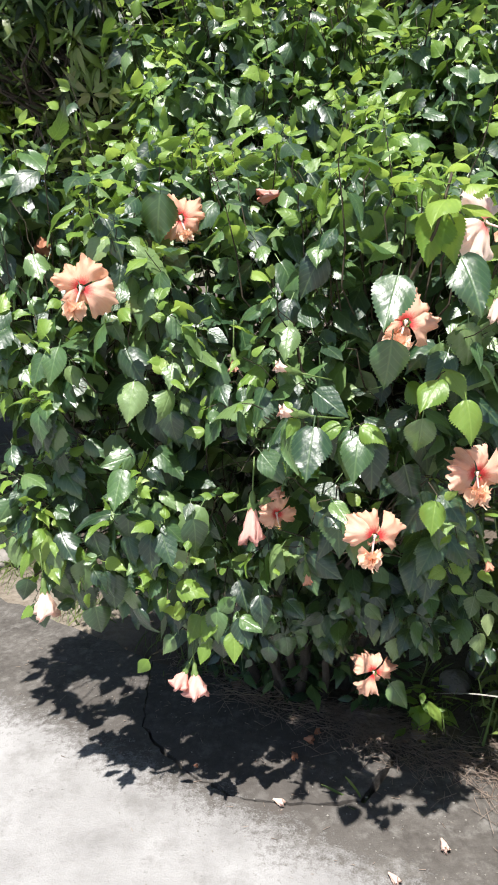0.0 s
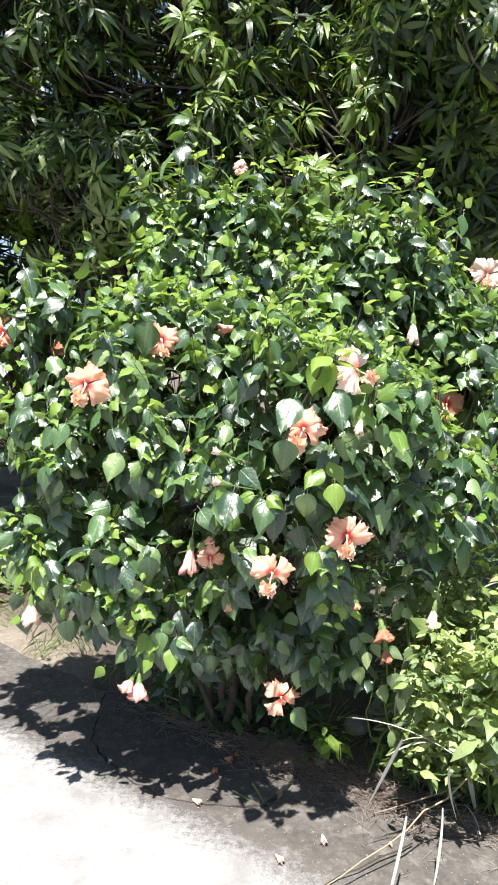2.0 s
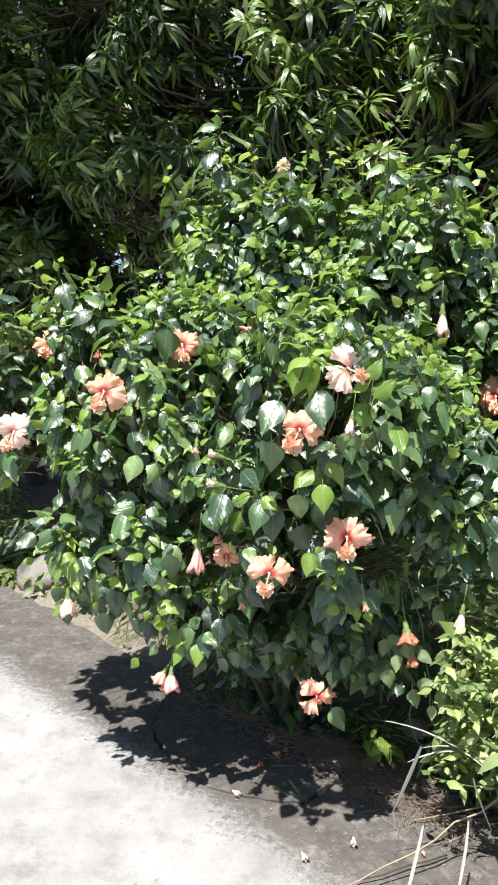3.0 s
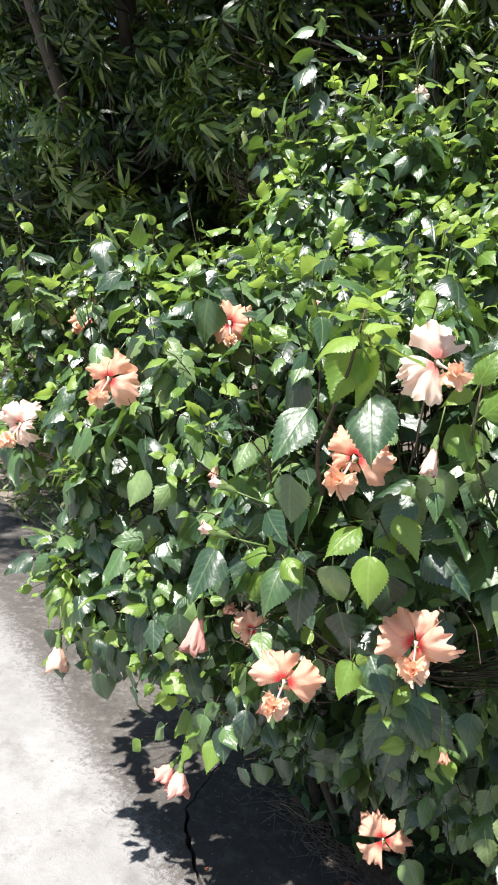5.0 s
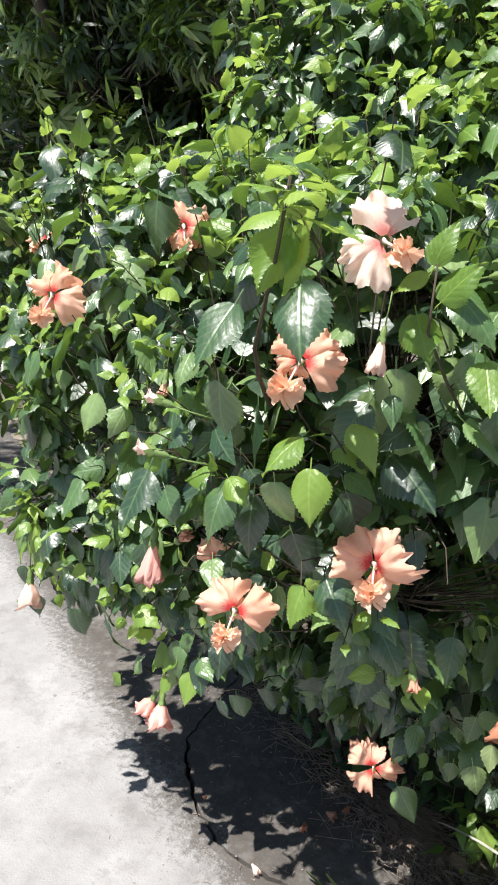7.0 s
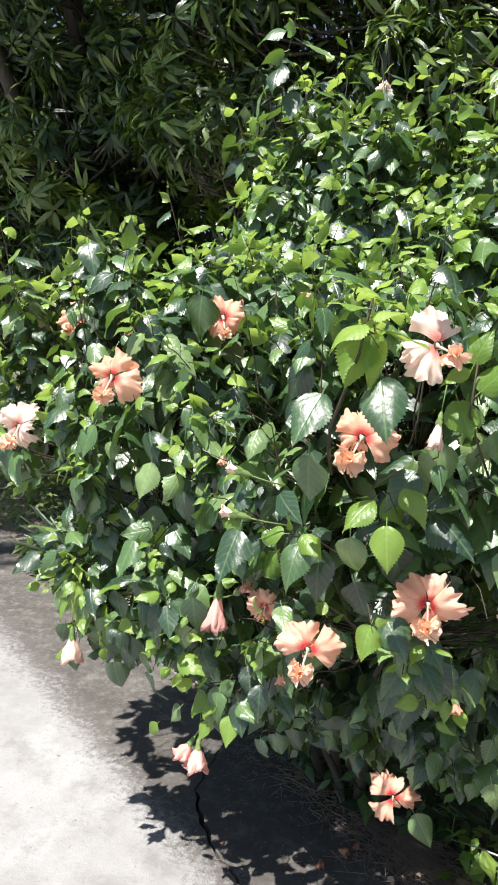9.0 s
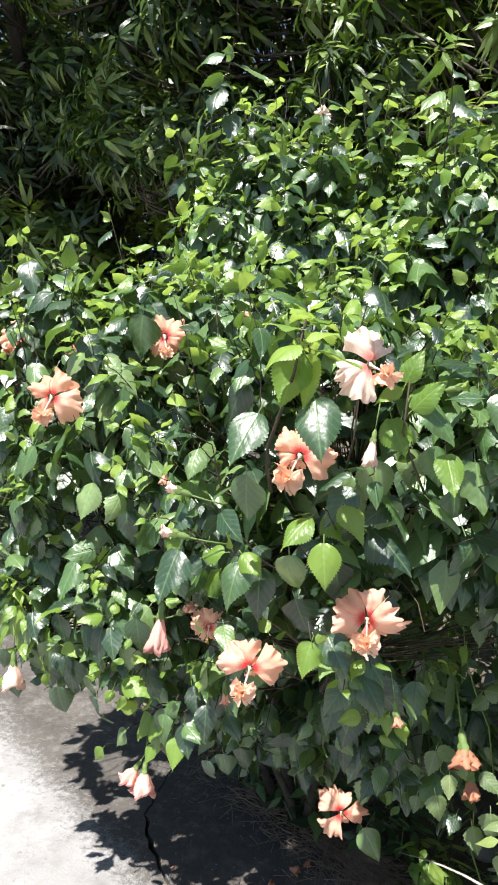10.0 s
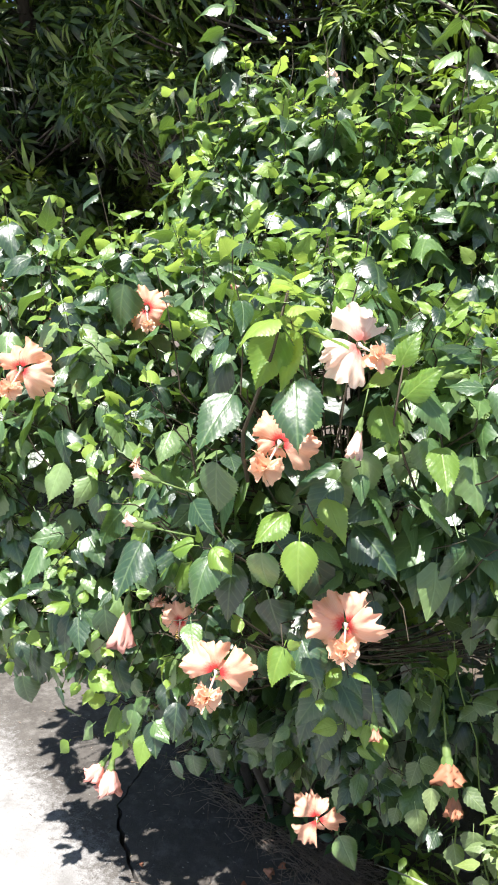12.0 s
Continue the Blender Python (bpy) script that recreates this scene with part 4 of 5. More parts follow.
# large shaded leaves hanging below the pale flowers
for x, y, z, s, dx, nx in [(0.44, 1.04, 1.17, 0.08, 0.1, 0.2), (0.40, 1.06, 1.14, 0.07, 0.2, 0.1), (0.53, 1.08, 1.20, 0.07, 0.25, 0.4), (0.46, 1.09, 1.24, 0.07, -0.2, -0.2),
                           (0.43, 1.10, 1.07, 0.07, -0.15, -0.4), (0.56, 1.12, 1.12, 0.075, 0.2, 0.5), (0.48, 1.14, 1.18, 0.08, 0.05, 0.0)]:
    fr = frame_of((dx, -0.15, -1.0), (nx, -0.8, 0.25))
    near.append(part("leaf", leaf_mesh(len(near) % 8, False), shrub, pose_of(fr, np.array((x, y, z)) - fr[:, 1] * s * 0.5, s)))

# dark leaves hanging from the lowest twig over the slab
for x, y, z, s, dx, nx in [(-0.411, 1.140, 0.600, 0.070, 0.15, 0.2), (-0.288, 1.150, 0.585, 0.078, 0.1, 0.3), (-0.196, 1.150, 0.585, 0.074, 0.05, -0.4), (-0.248, 1.140, 0.660, 0.085, 0.0, 0.1),
                           (-0.325, 1.150, 0.640, 0.078, -0.1, -0.2), (-0.218, 1.160, 0.625, 0.075, -0.1, -0.4), (-0.350, 1.140, 0.745, 0.080, -0.15, 0.3), (-0.272, 1.140, 0.760, 0.085, 0.2, -0.1),
                           (-0.438, 1.140, 0.660, 0.060, -0.3, 0.2), (-0.160, 1.160, 0.660, 0.080, 0.1, 0.2), (-0.370, 1.160, 0.660, 0.075, 0.2, 0.1), (-0.300, 1.130, 0.700, 0.080, -0.1, 0.3),
                           (-0.120, 1.150, 0.720, 0.085, -0.1, -0.2), (-0.060, 1.120, 0.790, 0.085, 0.1, 0.2), (-0.200, 1.120, 0.800, 0.085, -0.1, 0.0), (-0.180, 1.150, 0.720, 0.080, 0.2, -0.2)]:
    fr = frame_of((dx, 0.0, -1.0), (nx, -0.7, -0.25))
    near.append(part("leaf", leaf_mesh(len(near) % 8, False), shrub, pose_of(fr, np.array((x, y, z)) - fr[:, 1] * s * 0.5, s)))
twigs.add(tube(bent((-0.20, 1.36, 0.70), (-0.42, 1.15, 0.690), 0.03, 0.006, 8, 9), [0.0024] * 8, 5, False))

# the tall reddish shoot
g = Geo()
g.add(tube([(0.275, 1.00, 1.15), (0.284, 0.955, 1.195), (0.298, 0.921, 1.235), (0.328, 0.896, 1.295), (0.353, 0.877, 1.349), (0.372, 0.868, 1.425)], [0.0034, 0.0032, 0.003, 0.0027, 0.0024, 0.002], 6))
part("stem", g.mesh("stem", M_TWIG), shrub, label="reddish-brown upright shoot")
for k in range(9):
    a = 2.4 * k
    s = 0.034 + 0.0045 * k
    d = np.array((math.cos(a), math.sin(a), 0.75 - 0.12 * k))
    fr = frame_of(d, UP + 0.3 * np.array((math.cos(a), math.sin(a), 0.0)))
    at = np.array((0.372, 0.868, 1.432 - 0.006 * k)) + unit(d) * s * 0.2
    near.append(part("leaf", leaf_mesh(k % 8, True), shrub, pose_of(fr, at, s)))


g = Geo()
g.add(tube([(0.510, 1.12, 1.14), (0.500, 1.05, 1.20), (0.487, 1.008, 1.26), (0.495, 1.0, 1.34)], [0.0022, 0.002, 0.0018, 0.0013], 6))
part("stem", g.mesh("stem", M_TWIG), shrub, label="dark upright shoot")


def twig(root, tip, nrm, count, deep=False):
    if not (is_clear(np.asarray(tip), 0.6) and is_clear((np.asarray(tip) + root) / 2, 0.6) and is_clear(np.asarray(root), 0.6)):
        return
    ax = unit(tip - root)
    pts = bent(root, tip, 0.02, 0.006, 5, int(rng.integers(1 << 30)))
    r0 = 0.0018
    twigs.add(tube(pts, [r0, r0 * 0.9, r0 * 0.75, r0 * 0.6, r0 * 0.4], 4, False))
    joint = STEM_PTS[np.argmin(((STEM_PTS - np.asarray(root)) ** 2).sum(1) + 0.6 * np.maximum(0.0, STEM_PTS[:, 2] - root[2] + 0.05) ** 2)]
    twigs.add(tube(bent(joint, root, -0.02, 0.008, 5, int(rng.integers(1 << 30))), [0.0026, 0.0024, 0.0022, 0.002, r0], 4, False))
    a0 = rng.uniform(0, 6.28)
    u = unit(np.cross(ax, (0.2, 0.3, 0.93) if abs(ax[2]) < 0.9 else (1, 0, 0)))
    w = np.cross(ax, u)
    for j in range(count):
        s = j / max(1, count - 1)
        t = 1.0 - 0.8 * s
        q = np.asarray(root) + (np.asarray(tip) - root) * t + UP * 0.02 * 4 * t * (1 - t)
        a = a0 + 2.4 * j
        rad = math.cos(a) * u + math.sin(a) * w
        if np.dot(rad, nrm) < -0.55 and s > 0.3:
            rad = -rad
        young = s < 0.28 and tip[2] > 0.6 and not deep
        lift = 0.5 if young else 0.0
        size = (0.026 + 0.040 * min(1.0, s * 2.2)) * rng.uniform(0.6, 1.36)
        hang = 0.12 + (0.62 if tip[2] > 0.8 else 0.85) * min(1.0, 1.6 * s)
        d = rad * 0.9 + ax * (0.7 - 0.8 * s) - UP * hang + nrm * 0.25 * s + rng.normal(0, 0.24, 3) + UP * lift
        n = unit(rad * 0.5 + UP * 0.58 + nrm * np.array((0.5, 0.5, 0.2)) + SUN_WAY * 0.2 + rng.normal(0, 0.34, 3))
        d = d - n * (0.4 * float(np.dot(n, d)))
        base = q + (rad * 0.8 + ax * 0.3) * size * 0.42
        put_leaf(base, d, n, size * (1.2 if deep else 1.0), young, deep)


def lobe_twigs(c, r, spacing, deep=False):
    c, r = np.array(c), np.array(r)
    area = 4 * math.pi * (((r[0] * r[1]) ** 1.6 + (r[0] * r[2]) ** 1.6 + (r[1] * r[2]) ** 1.6) / 3) ** (1 / 1.6)
    n = int(area / spacing ** 2)
    for i in range(n):
        z = 1 - 2 * (i + 0.5) / n
        a = i * 2.39996
        s = math.sqrt(1 - z * z)
        d = np.array((s * math.cos(a), s * math.sin(a), z)) + rng.normal(0, 0.09, 3)
        d = unit(d)
        lump = noise.noise(Vector(tuple((c + d * r) * 4.2)))
        if lump < -0.30:
            continue
        q = c + d * r * (1.0 + 0.26 * lump + rng.normal(0, 0.05))
        if inside(q, (0.45 if spacing < 0.1 else 0.72) if deep else 0.93) < 1.0 or q[2] < (0.1 if deep else 0.27) or d[2] < -0.55 + 0.5 * lump:
            continue
        if q[1] > 2.15 and i % 2:
            continue
        nrm = unit(d / r)
        k = np.argmin(((STEM_PTS - q) ** 2).sum(1))
        pull = unit(STEM_PTS[k] - q)
        ax = unit(nrm * 0.8 + UP * (0.75 if d[2] > -0.3 else 0.15) - pull * 0.3 + rng.normal(0, 0.2, 3))
        length = rng.uniform(0.13, 0.22)
        tip = q + ax * 0.03
        twig(tip - ax * length, tip, nrm, int(rng.integers(7, 11)), deep)


for c, r in LOBES:
    lobe_twigs(c, r, 0.074)
# a looser inner layer, seen through the gaps
for c, r in LOBES:
    lobe_twigs(c, tuple(0.78 * k for k in r), 0.105, True)

lobe_twigs((0.38, 1.30, 1.10), (0.22, 0.2, 0.24), 0.075, True)
lobe_twigs((0.16, 1.76, 0.38), (0.44, 0.15, 0.24), 0.085, True)
lobe_twigs((0.05, 1.36, 0.84), (0.24, 0.2, 0.2), 0.08, True)

# shoots that stand out of the top
for x, y, z, h in [(-0.09, 1.60, 2.02, 0.14), (-0.14, 1.70, 1.98, 0.1), (0.10, 1.75, 2.02, 0.1), (0.47, 1.60, 1.92, 0.17), (0.62, 1.62, 1.86, 0.14), (0.30, 1.75, 1.96, 0.1),
                   (0.80, 1.80, 1.84, 0.12), (-0.34, 1.55, 1.55, 0.12), (-0.52, 1.50, 1.48, 0.12), (-0.66, 1.45, 1.44, 0.12), (-0.44, 1.45, 1.5, 0.1), (-0.25, 1.62, 1.66, 0.12),
                   (-0.80, 1.45, 1.34, 0.12), (0.02, 1.45, 1.50, 0.12), (-0.22, 1.35, 1.46, 0.1), (0.30, 1.20, 1.46, 0.1)]:
    tip = np.array((x + rng.normal(0, 0.02), y, z + h))
    twig(tip - np.array((rng.normal(0, 0.03), -0.02, 0.24)), tip, np.array((0.0, -0.6, 0.8)), 10)
# long upright shoots over the whole top
for i in range(120):
    c, r = LOBES[[0, 1, 2, 5, 6, 7, 5, 6][i % 8]]
    a, s = rng.uniform(0, 6.28), math.sqrt(rng.random()) * 0.85
    root = np.array((c[0] + r[0] * s * math.cos(a), c[1] + r[1] * s * math.sin(a), c[2] + r[2] * (math.sqrt(1 - s * s) - 0.25)))
    if inside(root, 0.7) < 1.0:
        continue
    h = rng.uniform(0.14, 0.27) if i < 64 else rng.uniform(0.2, 0.36)
    lean = np.array((math.cos(a) * s * 0.35, math.sin(a) * s * 0.35, 1.0)) + rng.normal(0, 0.08, 3)
    twig(root, root + unit(lean) * h, unit(lean * np.array((1, 1, 0.6))), int(rng.integers(8, 12)))
# hanging outer twigs low on the shrub
for x, y, z in [(-0.42, 1.13, 0.64), (-0.34, 1.16, 0.60), (-0.02, 1.19, 0.60), (0.06, 1.22, 0.58), (0.42, 1.32, 0.52), (0.46, 1.33, 0.44), (0.36, 1.36, 0.5), (0.5, 1.3, 0.6), (0.30, 1.42, 0.5), (0.2, 1.45, 0.5), (0.12, 1.4, 0.5), (-0.1, 1.2, 0.62), (0.42, 1.12, 0.82), (0.36, 1.1, 0.84), (0.62, 1.26, 0.56), (0.68, 1.34, 0.44), (0.58, 1.32, 0.42), (0.74, 1.4, 0.6)]:
    root = np.array((x * 0.8, y + 0.22, z + 0.12))
    twig(root, np.array((x, y, z)), np.array((0.0, -0.8, 0.3)), 9)

part("foliage", fine_leaves.mesh("foliage", M_LEAF), shrub, kind="stuff")
part("inner_foliage", rough_leaves.mesh("inner_foliage", M_LEAF), shrub, kind="stuff")
part("young_foliage", young_leaves.mesh("young_foliage", M_YOUNG), shrub, label="bright yellow-green young leaves", kind="stuff")
part("twig_work", twigs.mesh("twig_work", M_TWIG), shrub, kind="stuff")

# ---- mango trees behind ----
def rosette(seed, count, size, shapes):
    r = np.random.default_rng(seed)
    g = Geo()
    for k in range(count):
        a = k * 2.4 + r.normal(0, 0.25)
        rise = r.uniform(-1.0, 0.2) + 0.9 * (k / count)
        d = np.array((math.cos(a), math.sin(a), rise))
        L = size * r.uniform(0.75, 1.2)
        fr = frame_of(d, (0.1 * math.cos(a), 0.1 * math.sin(a), 1.0))
        g.add(shapes[int(r.integers(0, 5))], fr * L, np.array((0, 0, 0.05 * rise)) + 0.015 * d)
    v, f, uv = g.tpl()
    return v, np.array(f), uv


ROSETTES = [rosette(k, 15 + k % 4, 0.088 + 0.011 * (k % 3), LEAF_MANGO) for k in range(8)]
ROSETTES_FAR = [rosette(k, 14 + k % 4, 0.094 + 0.011 * (k % 3), LEAF_MANGO_FAR) for k in range(8)]


def mango_tree(at, lobes, label, spacing, seed, size=1.0, young=0.07, pool=ROSETTES):
    r = np.random.default_rng(seed)
    tree = thing("mango_tree", at, label, "tree", "mango trees")
    at = np.array(at)
    top = np.array(lobes[0][0])
    g = Geo()
    trunk = bent(at - UP * 0.1, at + (top - at) * 0.55, 0.0, 0.03, 8, seed)
    g.add(tube(trunk, [0.12 - 0.008 * k for k in range(8)], 10))
    part("trunk", g.mesh("trunk", M_BARK), tree)
    crown, pale_leaves, sticks = Geo(), Geo(), Geo()
    for c, rad in lobes:
        c, rad = np.array(c), np.array(rad)
        g = Geo()
        start = trunk[int(r.integers(4, 8))]
        g.add(tube(bent(start, c, 0.05, 0.04, 7, int(r.integers(1 << 30))), [0.07, 0.06, 0.05, 0.042, 0.035, 0.028, 0.02], 7))
        part("limb", g.mesh("limb", M_BARK), tree)
        area = 4 * math.pi * (((rad[0] * rad[1]) ** 1.6 + (rad[0] * rad[2]) ** 1.6 + (rad[1] * rad[2]) ** 1.6) / 3) ** (1 / 1.6)
        sparse = (1.6 if c[1] > 4.0 else 1.2) if c[2] > 4.5 else 1.0
        for layer, sp in ((1.0, spacing * sparse), (0.72, spacing * 1.9)):
            n = int(area * layer * layer / sp ** 2)
            for i in range(n):
                z = 1 - 2 * (i + 0.5) / n
                a = i * 2.39996
                s = math.sqrt(1 - z * z)
                d = unit(np.array((s * math.cos(a), s * math.sin(a), z)) + r.normal(0, 0.12, 3))
                if d[1] > 0.3 and i % 3:
                    continue
                lump = noise.noise(Vector(tuple((c + d * rad) * 2.3)))
                if lump < 0.0 and layer == 1.0:
                    continue
                q = c + d * rad * layer * (1.0 + 0.5 * lump + r.normal(0, 0.05))
                if q[2] < 0.5:
                    continue
                ax = unit(d * 0.8 + UP * 0.45 + r.normal(0, 0.3, 3))
                fr = frame_of(np.cross(ax, r.normal(0, 1, 3)), ax) * r.uniform(0.65, 1.05) * size
                # young sets the share of pale leaves, raised where a crown should look sunlit
                (pale_leaves if noise.noise(Vector(tuple(q * 1.7))) + 0.3 * r.random() > 0.62 - 2.0 * young else crown).add(pool[int(r.integers(0, 8))], fr, q)
                if i % 2 == 0:
                    sticks.add(tube([q, q - ax * 0.2, q - ax * 0.3 - d * 0.25], [0.004, 0.006, 0.009], 4, False))
    part("crown", crown.mesh("crown", M_MANGO), tree, kind="stuff")
    if pale_leaves.n:
        part("new_growth", pale_leaves.mesh("new_growth", M_MANGO_PALE), tree, label="pale leaves, new growth and clumps coloured as if sunlit", kind="stuff")
    part("branch_work", sticks.mesh("branch_work", M_BARK), tree, kind="stuff")
    return tree


mango_tree((-0.9, 4.3, 0.0), [((-0.9, 3.9, 2.9), (1.0, 0.8, 0.8)), ((-1.0, 3.5, 2.35), (0.75, 0.6, 0.42)), ((-0.2, 3.6, 3.2), (0.9, 0.75, 0.7)), ((-1.7, 4.7, 2.2), (0.7, 0.5, 0.6)),
                              # the last lobe, above the view, is added to shade the trees behind
                              ((-0.1, 3.5, 2.4), (0.7, 0.6, 0.45)), ((-1.2, 3.7, 3.9), (1.1, 0.8, 0.7)), ((-0.8, 4.9, 5.3), (1.7, 0.7, 0.5))], "dark glossy mango tree with drooping leaf whorls", 0.098, 11, 1.0, 0.12)
mango_tree((1.4, 4.1, 0.0), [((1.1, 3.3, 2.9), (0.9, 0.75, 0.8)), ((0.55, 3.1, 2.5), (0.6, 0.55, 0.6)), ((1.7, 3.2, 2.3), (0.8, 0.7, 0.6)), ((0.8, 3.5, 3.7), (0.9, 0.8, 0.6)),
                             # the lobe at z 5.2, above the view, is added to shade the trees behind
                             ((2.1, 3.8, 3.2), (0.8, 0.8, 0.8)), ((0.9, 3.7, 1.6), (0.8, 0.55, 0.45)), ((1.6, 4.8, 5.2), (1.5, 0.7, 0.5)), ((0.80, 2.85, 3.0), (0.5, 0.4, 0.4)), ((1.08, 2.5, 2.75), (0.36, 0.3, 0.36))], "dark glossy mango tree crowding over the shrub", 0.089, 12, 1.0, 0.18)
mango_tree((-3.5, 5.7, 0.0), [((-3.1, 4.4, 2.6), (1.0, 0.9, 0.9)), ((-2.5, 4.1, 1.9), (0.7, 0.7, 0.6)), ((-3.9, 4.6, 1.9), (0.9, 0.8, 0.7)), ((-2.9, 4.2, 3.7), (1.1, 0.8, 0.8)), ((-3.6, 4.2, 3.9), (0.8, 0.7, 0.7)),
                              # the five unseen lobes at z 4.9 to 5.6 are added to shade this tree
                              ((-2.1, 4.3, 3.0), (0.8, 0.7, 0.7)), ((-2.7, 3.8, 2.6), (0.6, 0.5, 0.6)), ((-3.1, 2.5, 4.9), (1.3, 0.9, 0.5)), ((-2.1, 2.7, 5.0), (0.6, 0.6, 0.4)), ((-2.7, 3.3, 5.6), (1.5, 0.9, 0.45)), ((-4.3, 2.9, 5.2), (1.0, 1.0, 0.5)), ((-2.6, 1.5, 5.5), (1.5, 0.9, 0.45))], "dark mango tree beside the driveway, its unseen top added for shade", 0.11, 13, 1.05, 0.07, ROSETTES_FAR)
mango_tree((-1.6, 6.6, 0.0), [((-1.6, 6.0, 3.4), (1.9, 1.0, 1.9)), ((0.8, 6.0, 3.6), (1.8, 1.0, 1.9)), ((2.9, 5.6, 3.4), (1.6, 1.0, 1.9)), ((-0.4, 6.0, 1.2), (2.4, 0.8, 0.9)), ((2.2, 5.6, 1.2), (1.8, 0.8, 0.9))],
           "dense mango tree further back in deep shade", 0.24, 14, 1.7, 0.07, ROSETTES_FAR)
mango_tree((-5.0, 7.0, 0.0), [((-4.4, 6.4, 3.4), (1.9, 1.0, 1.9)), ((-6.6, 6.4, 3.0), (1.6, 1.0, 1.8)), ((-3.6, 6.3, 1.2), (1.9, 0.8, 0.9)), ((-6.0, 6.6, 1.2), (1.8, 0.8, 0.9)), ((-5.2, 5.6, 2.8), (1.3, 0.8, 1.6)), ((-3.2, 5.6, 3.4), (1.2, 0.7, 1.4)), ((-3.0, 6.0, 5.2), (2.4, 1.0, 1.0))],
           "dense mango tree further back in deep shade", 0.24, 15, 1.7, 0.07, ROSETTES_FAR)

# ---- weeds, grass and litter on the bed ----
def weed_patch(name, label, spots, mat, size, seed, stem=True):
    r = np.random.default_rng(seed)
    g, st = Geo(), Geo()
    for x, y, rad, h, n in spots:
        for i in range(n):
            a, s = r.uniform(0, 6.28), math.sqrt(r.random())
            px, py = x + rad * s * math.cos(a), y + rad * s * math.sin(a)
            z0 = ground_height(px, py)
            top = z0 + h * (1 - 0.55 * s * s) * r.uniform(0.35, 1.05) * (0.95 + 0.9 * noise.noise(Vector((px * 7, py * 7, 2.0))))
            if i % 5 == 0 and stem:
                st.add(tube(bent((px, py, z0 - 0.02), (px + r.normal(0, 0.03), py + r.normal(0, 0.03), top), 0, 0.008, 4, int(r.integers(1 << 30))), [0.0022, 0.002, 0.0016, 0.001], 4, False))
            for k in range(4):
                b = a + k * 1.57 + r.normal(0, 0.3)
                d = np.array((math.cos(b), math.sin(b), r.uniform(-0.5, 0.35)))
                g.add(LEAF_WEED[int(r.integers(0, 4))], frame_of(d, UP + r.normal(0, 0.25, 3)) * size * r.uniform(0.5, 1.6), np.array((px, py, top)) + d * size * 0.4 - UP * 0.02 * k)
    ob = thing(name, (spots[0][0], spots[0][1], 0), label, "weeds", kind="stuff")
    part("leaves", g.mesh("leaves", mat), ob, kind="stuff")
    if st.n:
        part("stalks", st.mesh("stalks", M_STEM), ob, kind="stuff")
    return ob


weed_patch("weed_patch", "sunlit yellow-green weeds sprawling over the bed", [(1.00, 1.88, 0.32, 0.48, 520), (1.35, 1.80, 0.35, 0.42, 420), (0.86, 1.70, 0.2, 0.30, 280), (1.35, 2.2, 0.4, 0.5, 220), (0.92, 1.60, 0.15, 0.30, 150), (1.18, 1.56, 0.2, 0.34, 300), (1.10, 1.78, 0.3, 0.78, 240), (0.90, 1.74, 0.14, 0.6, 100), (0.98, 1.62, 0.15, 0.6, 120), (1.35, 1.6, 0.3, 0.6, 160)], M_WEED, 0.036, 21)
weed_patch("seedling", "small bright green seedling at the shrub's foot", [(0.48, 1.68, 0.07, 0.14, 13)], M_YOUNG, 0.055, 22)
weed_patch("ground_cover", "low mixed green plants beside the driveway", [(-2.3, 3.35, 0.35, 0.25, 130), (-1.98, 2.98, 0.24, 0.13, 130), (-1.45, 3.0, 0.3, 0.16, 80), (-3.0, 3.9, 0.5, 0.5, 160), (-3.8, 4.4, 0.5, 0.6, 140)], M_TURF, 0.06, 23)
weed_patch("undergrowth", "dark leafy undergrowth in the trees' shade", [(0.5, 2.9, 0.5, 0.8, 110), (1.5, 2.9, 0.5, 0.8, 110), (2.2, 2.7, 0.5, 0.7, 90), (-1.4, 3.7, 0.5, 0.4, 60)], M_LEAF, 0.085, 25)
weed_patch("yellow_weeds", "yellowing plants in the bed beyond the weeds", [(1.15, 2.55, 0.22, 0.45, 50), (1.02, 2.15, 0.25, 0.85, 90), (0.85, 1.95, 0.15, 0.75, 60)], M_WEED, 0.055, 24)
weed_patch("undergrowth", "low dark leafy growth round the shrub's stems", [(0.10, 1.84, 0.12, 0.24, 26), (0.30, 1.82, 0.12, 0.26, 26), (-0.12, 1.94, 0.12, 0.2, 24)], M_LEAF, 0.05, 26)


def grass(name, label, spots, mat, length, seed, droop=1):
    r = np.random.default_rng(seed)
    g = Geo()
    for x, y, rad, n in spots:
        for i in range(n):
            a, s = r.uniform(0, 6.28), math.sqrt(r.random())
            px, py = x + rad * s * math.cos(a), y + rad * s * math.sin(a)
            d = np.array((r.normal(0, 0.45), r.normal(0, 0.45), 1.0))
            g.add(BLADE[int(r.integers(0, 4))], frame_of(d, np.array((math.cos(a), math.sin(a), 0.4))) * length * r.uniform(0.5, 1.2), (px, py, ground_height(px, py) - 0.005))
    return solo(name, g.mesh(name, mat), label, "grass", kind="stuff")


grass("turf", "short patchy grass along the bed's edge", [(-0.75, 2.4, 0.2, 90), (-1.2, 2.75, 0.25, 120), (-0.25, 2.1, 0.25, 120), (-1.9, 3.05, 0.3, 260), (0.0, 1.95, 0.15, 50), (0.62, 1.78, 0.18, 70)], M_TURF, 0.085, 31)
grass("grass_tuft", "thin green grass tuft growing from the crack", [(0.285, 1.362, 0.012, 8)], M_TURF, 0.10, 32)
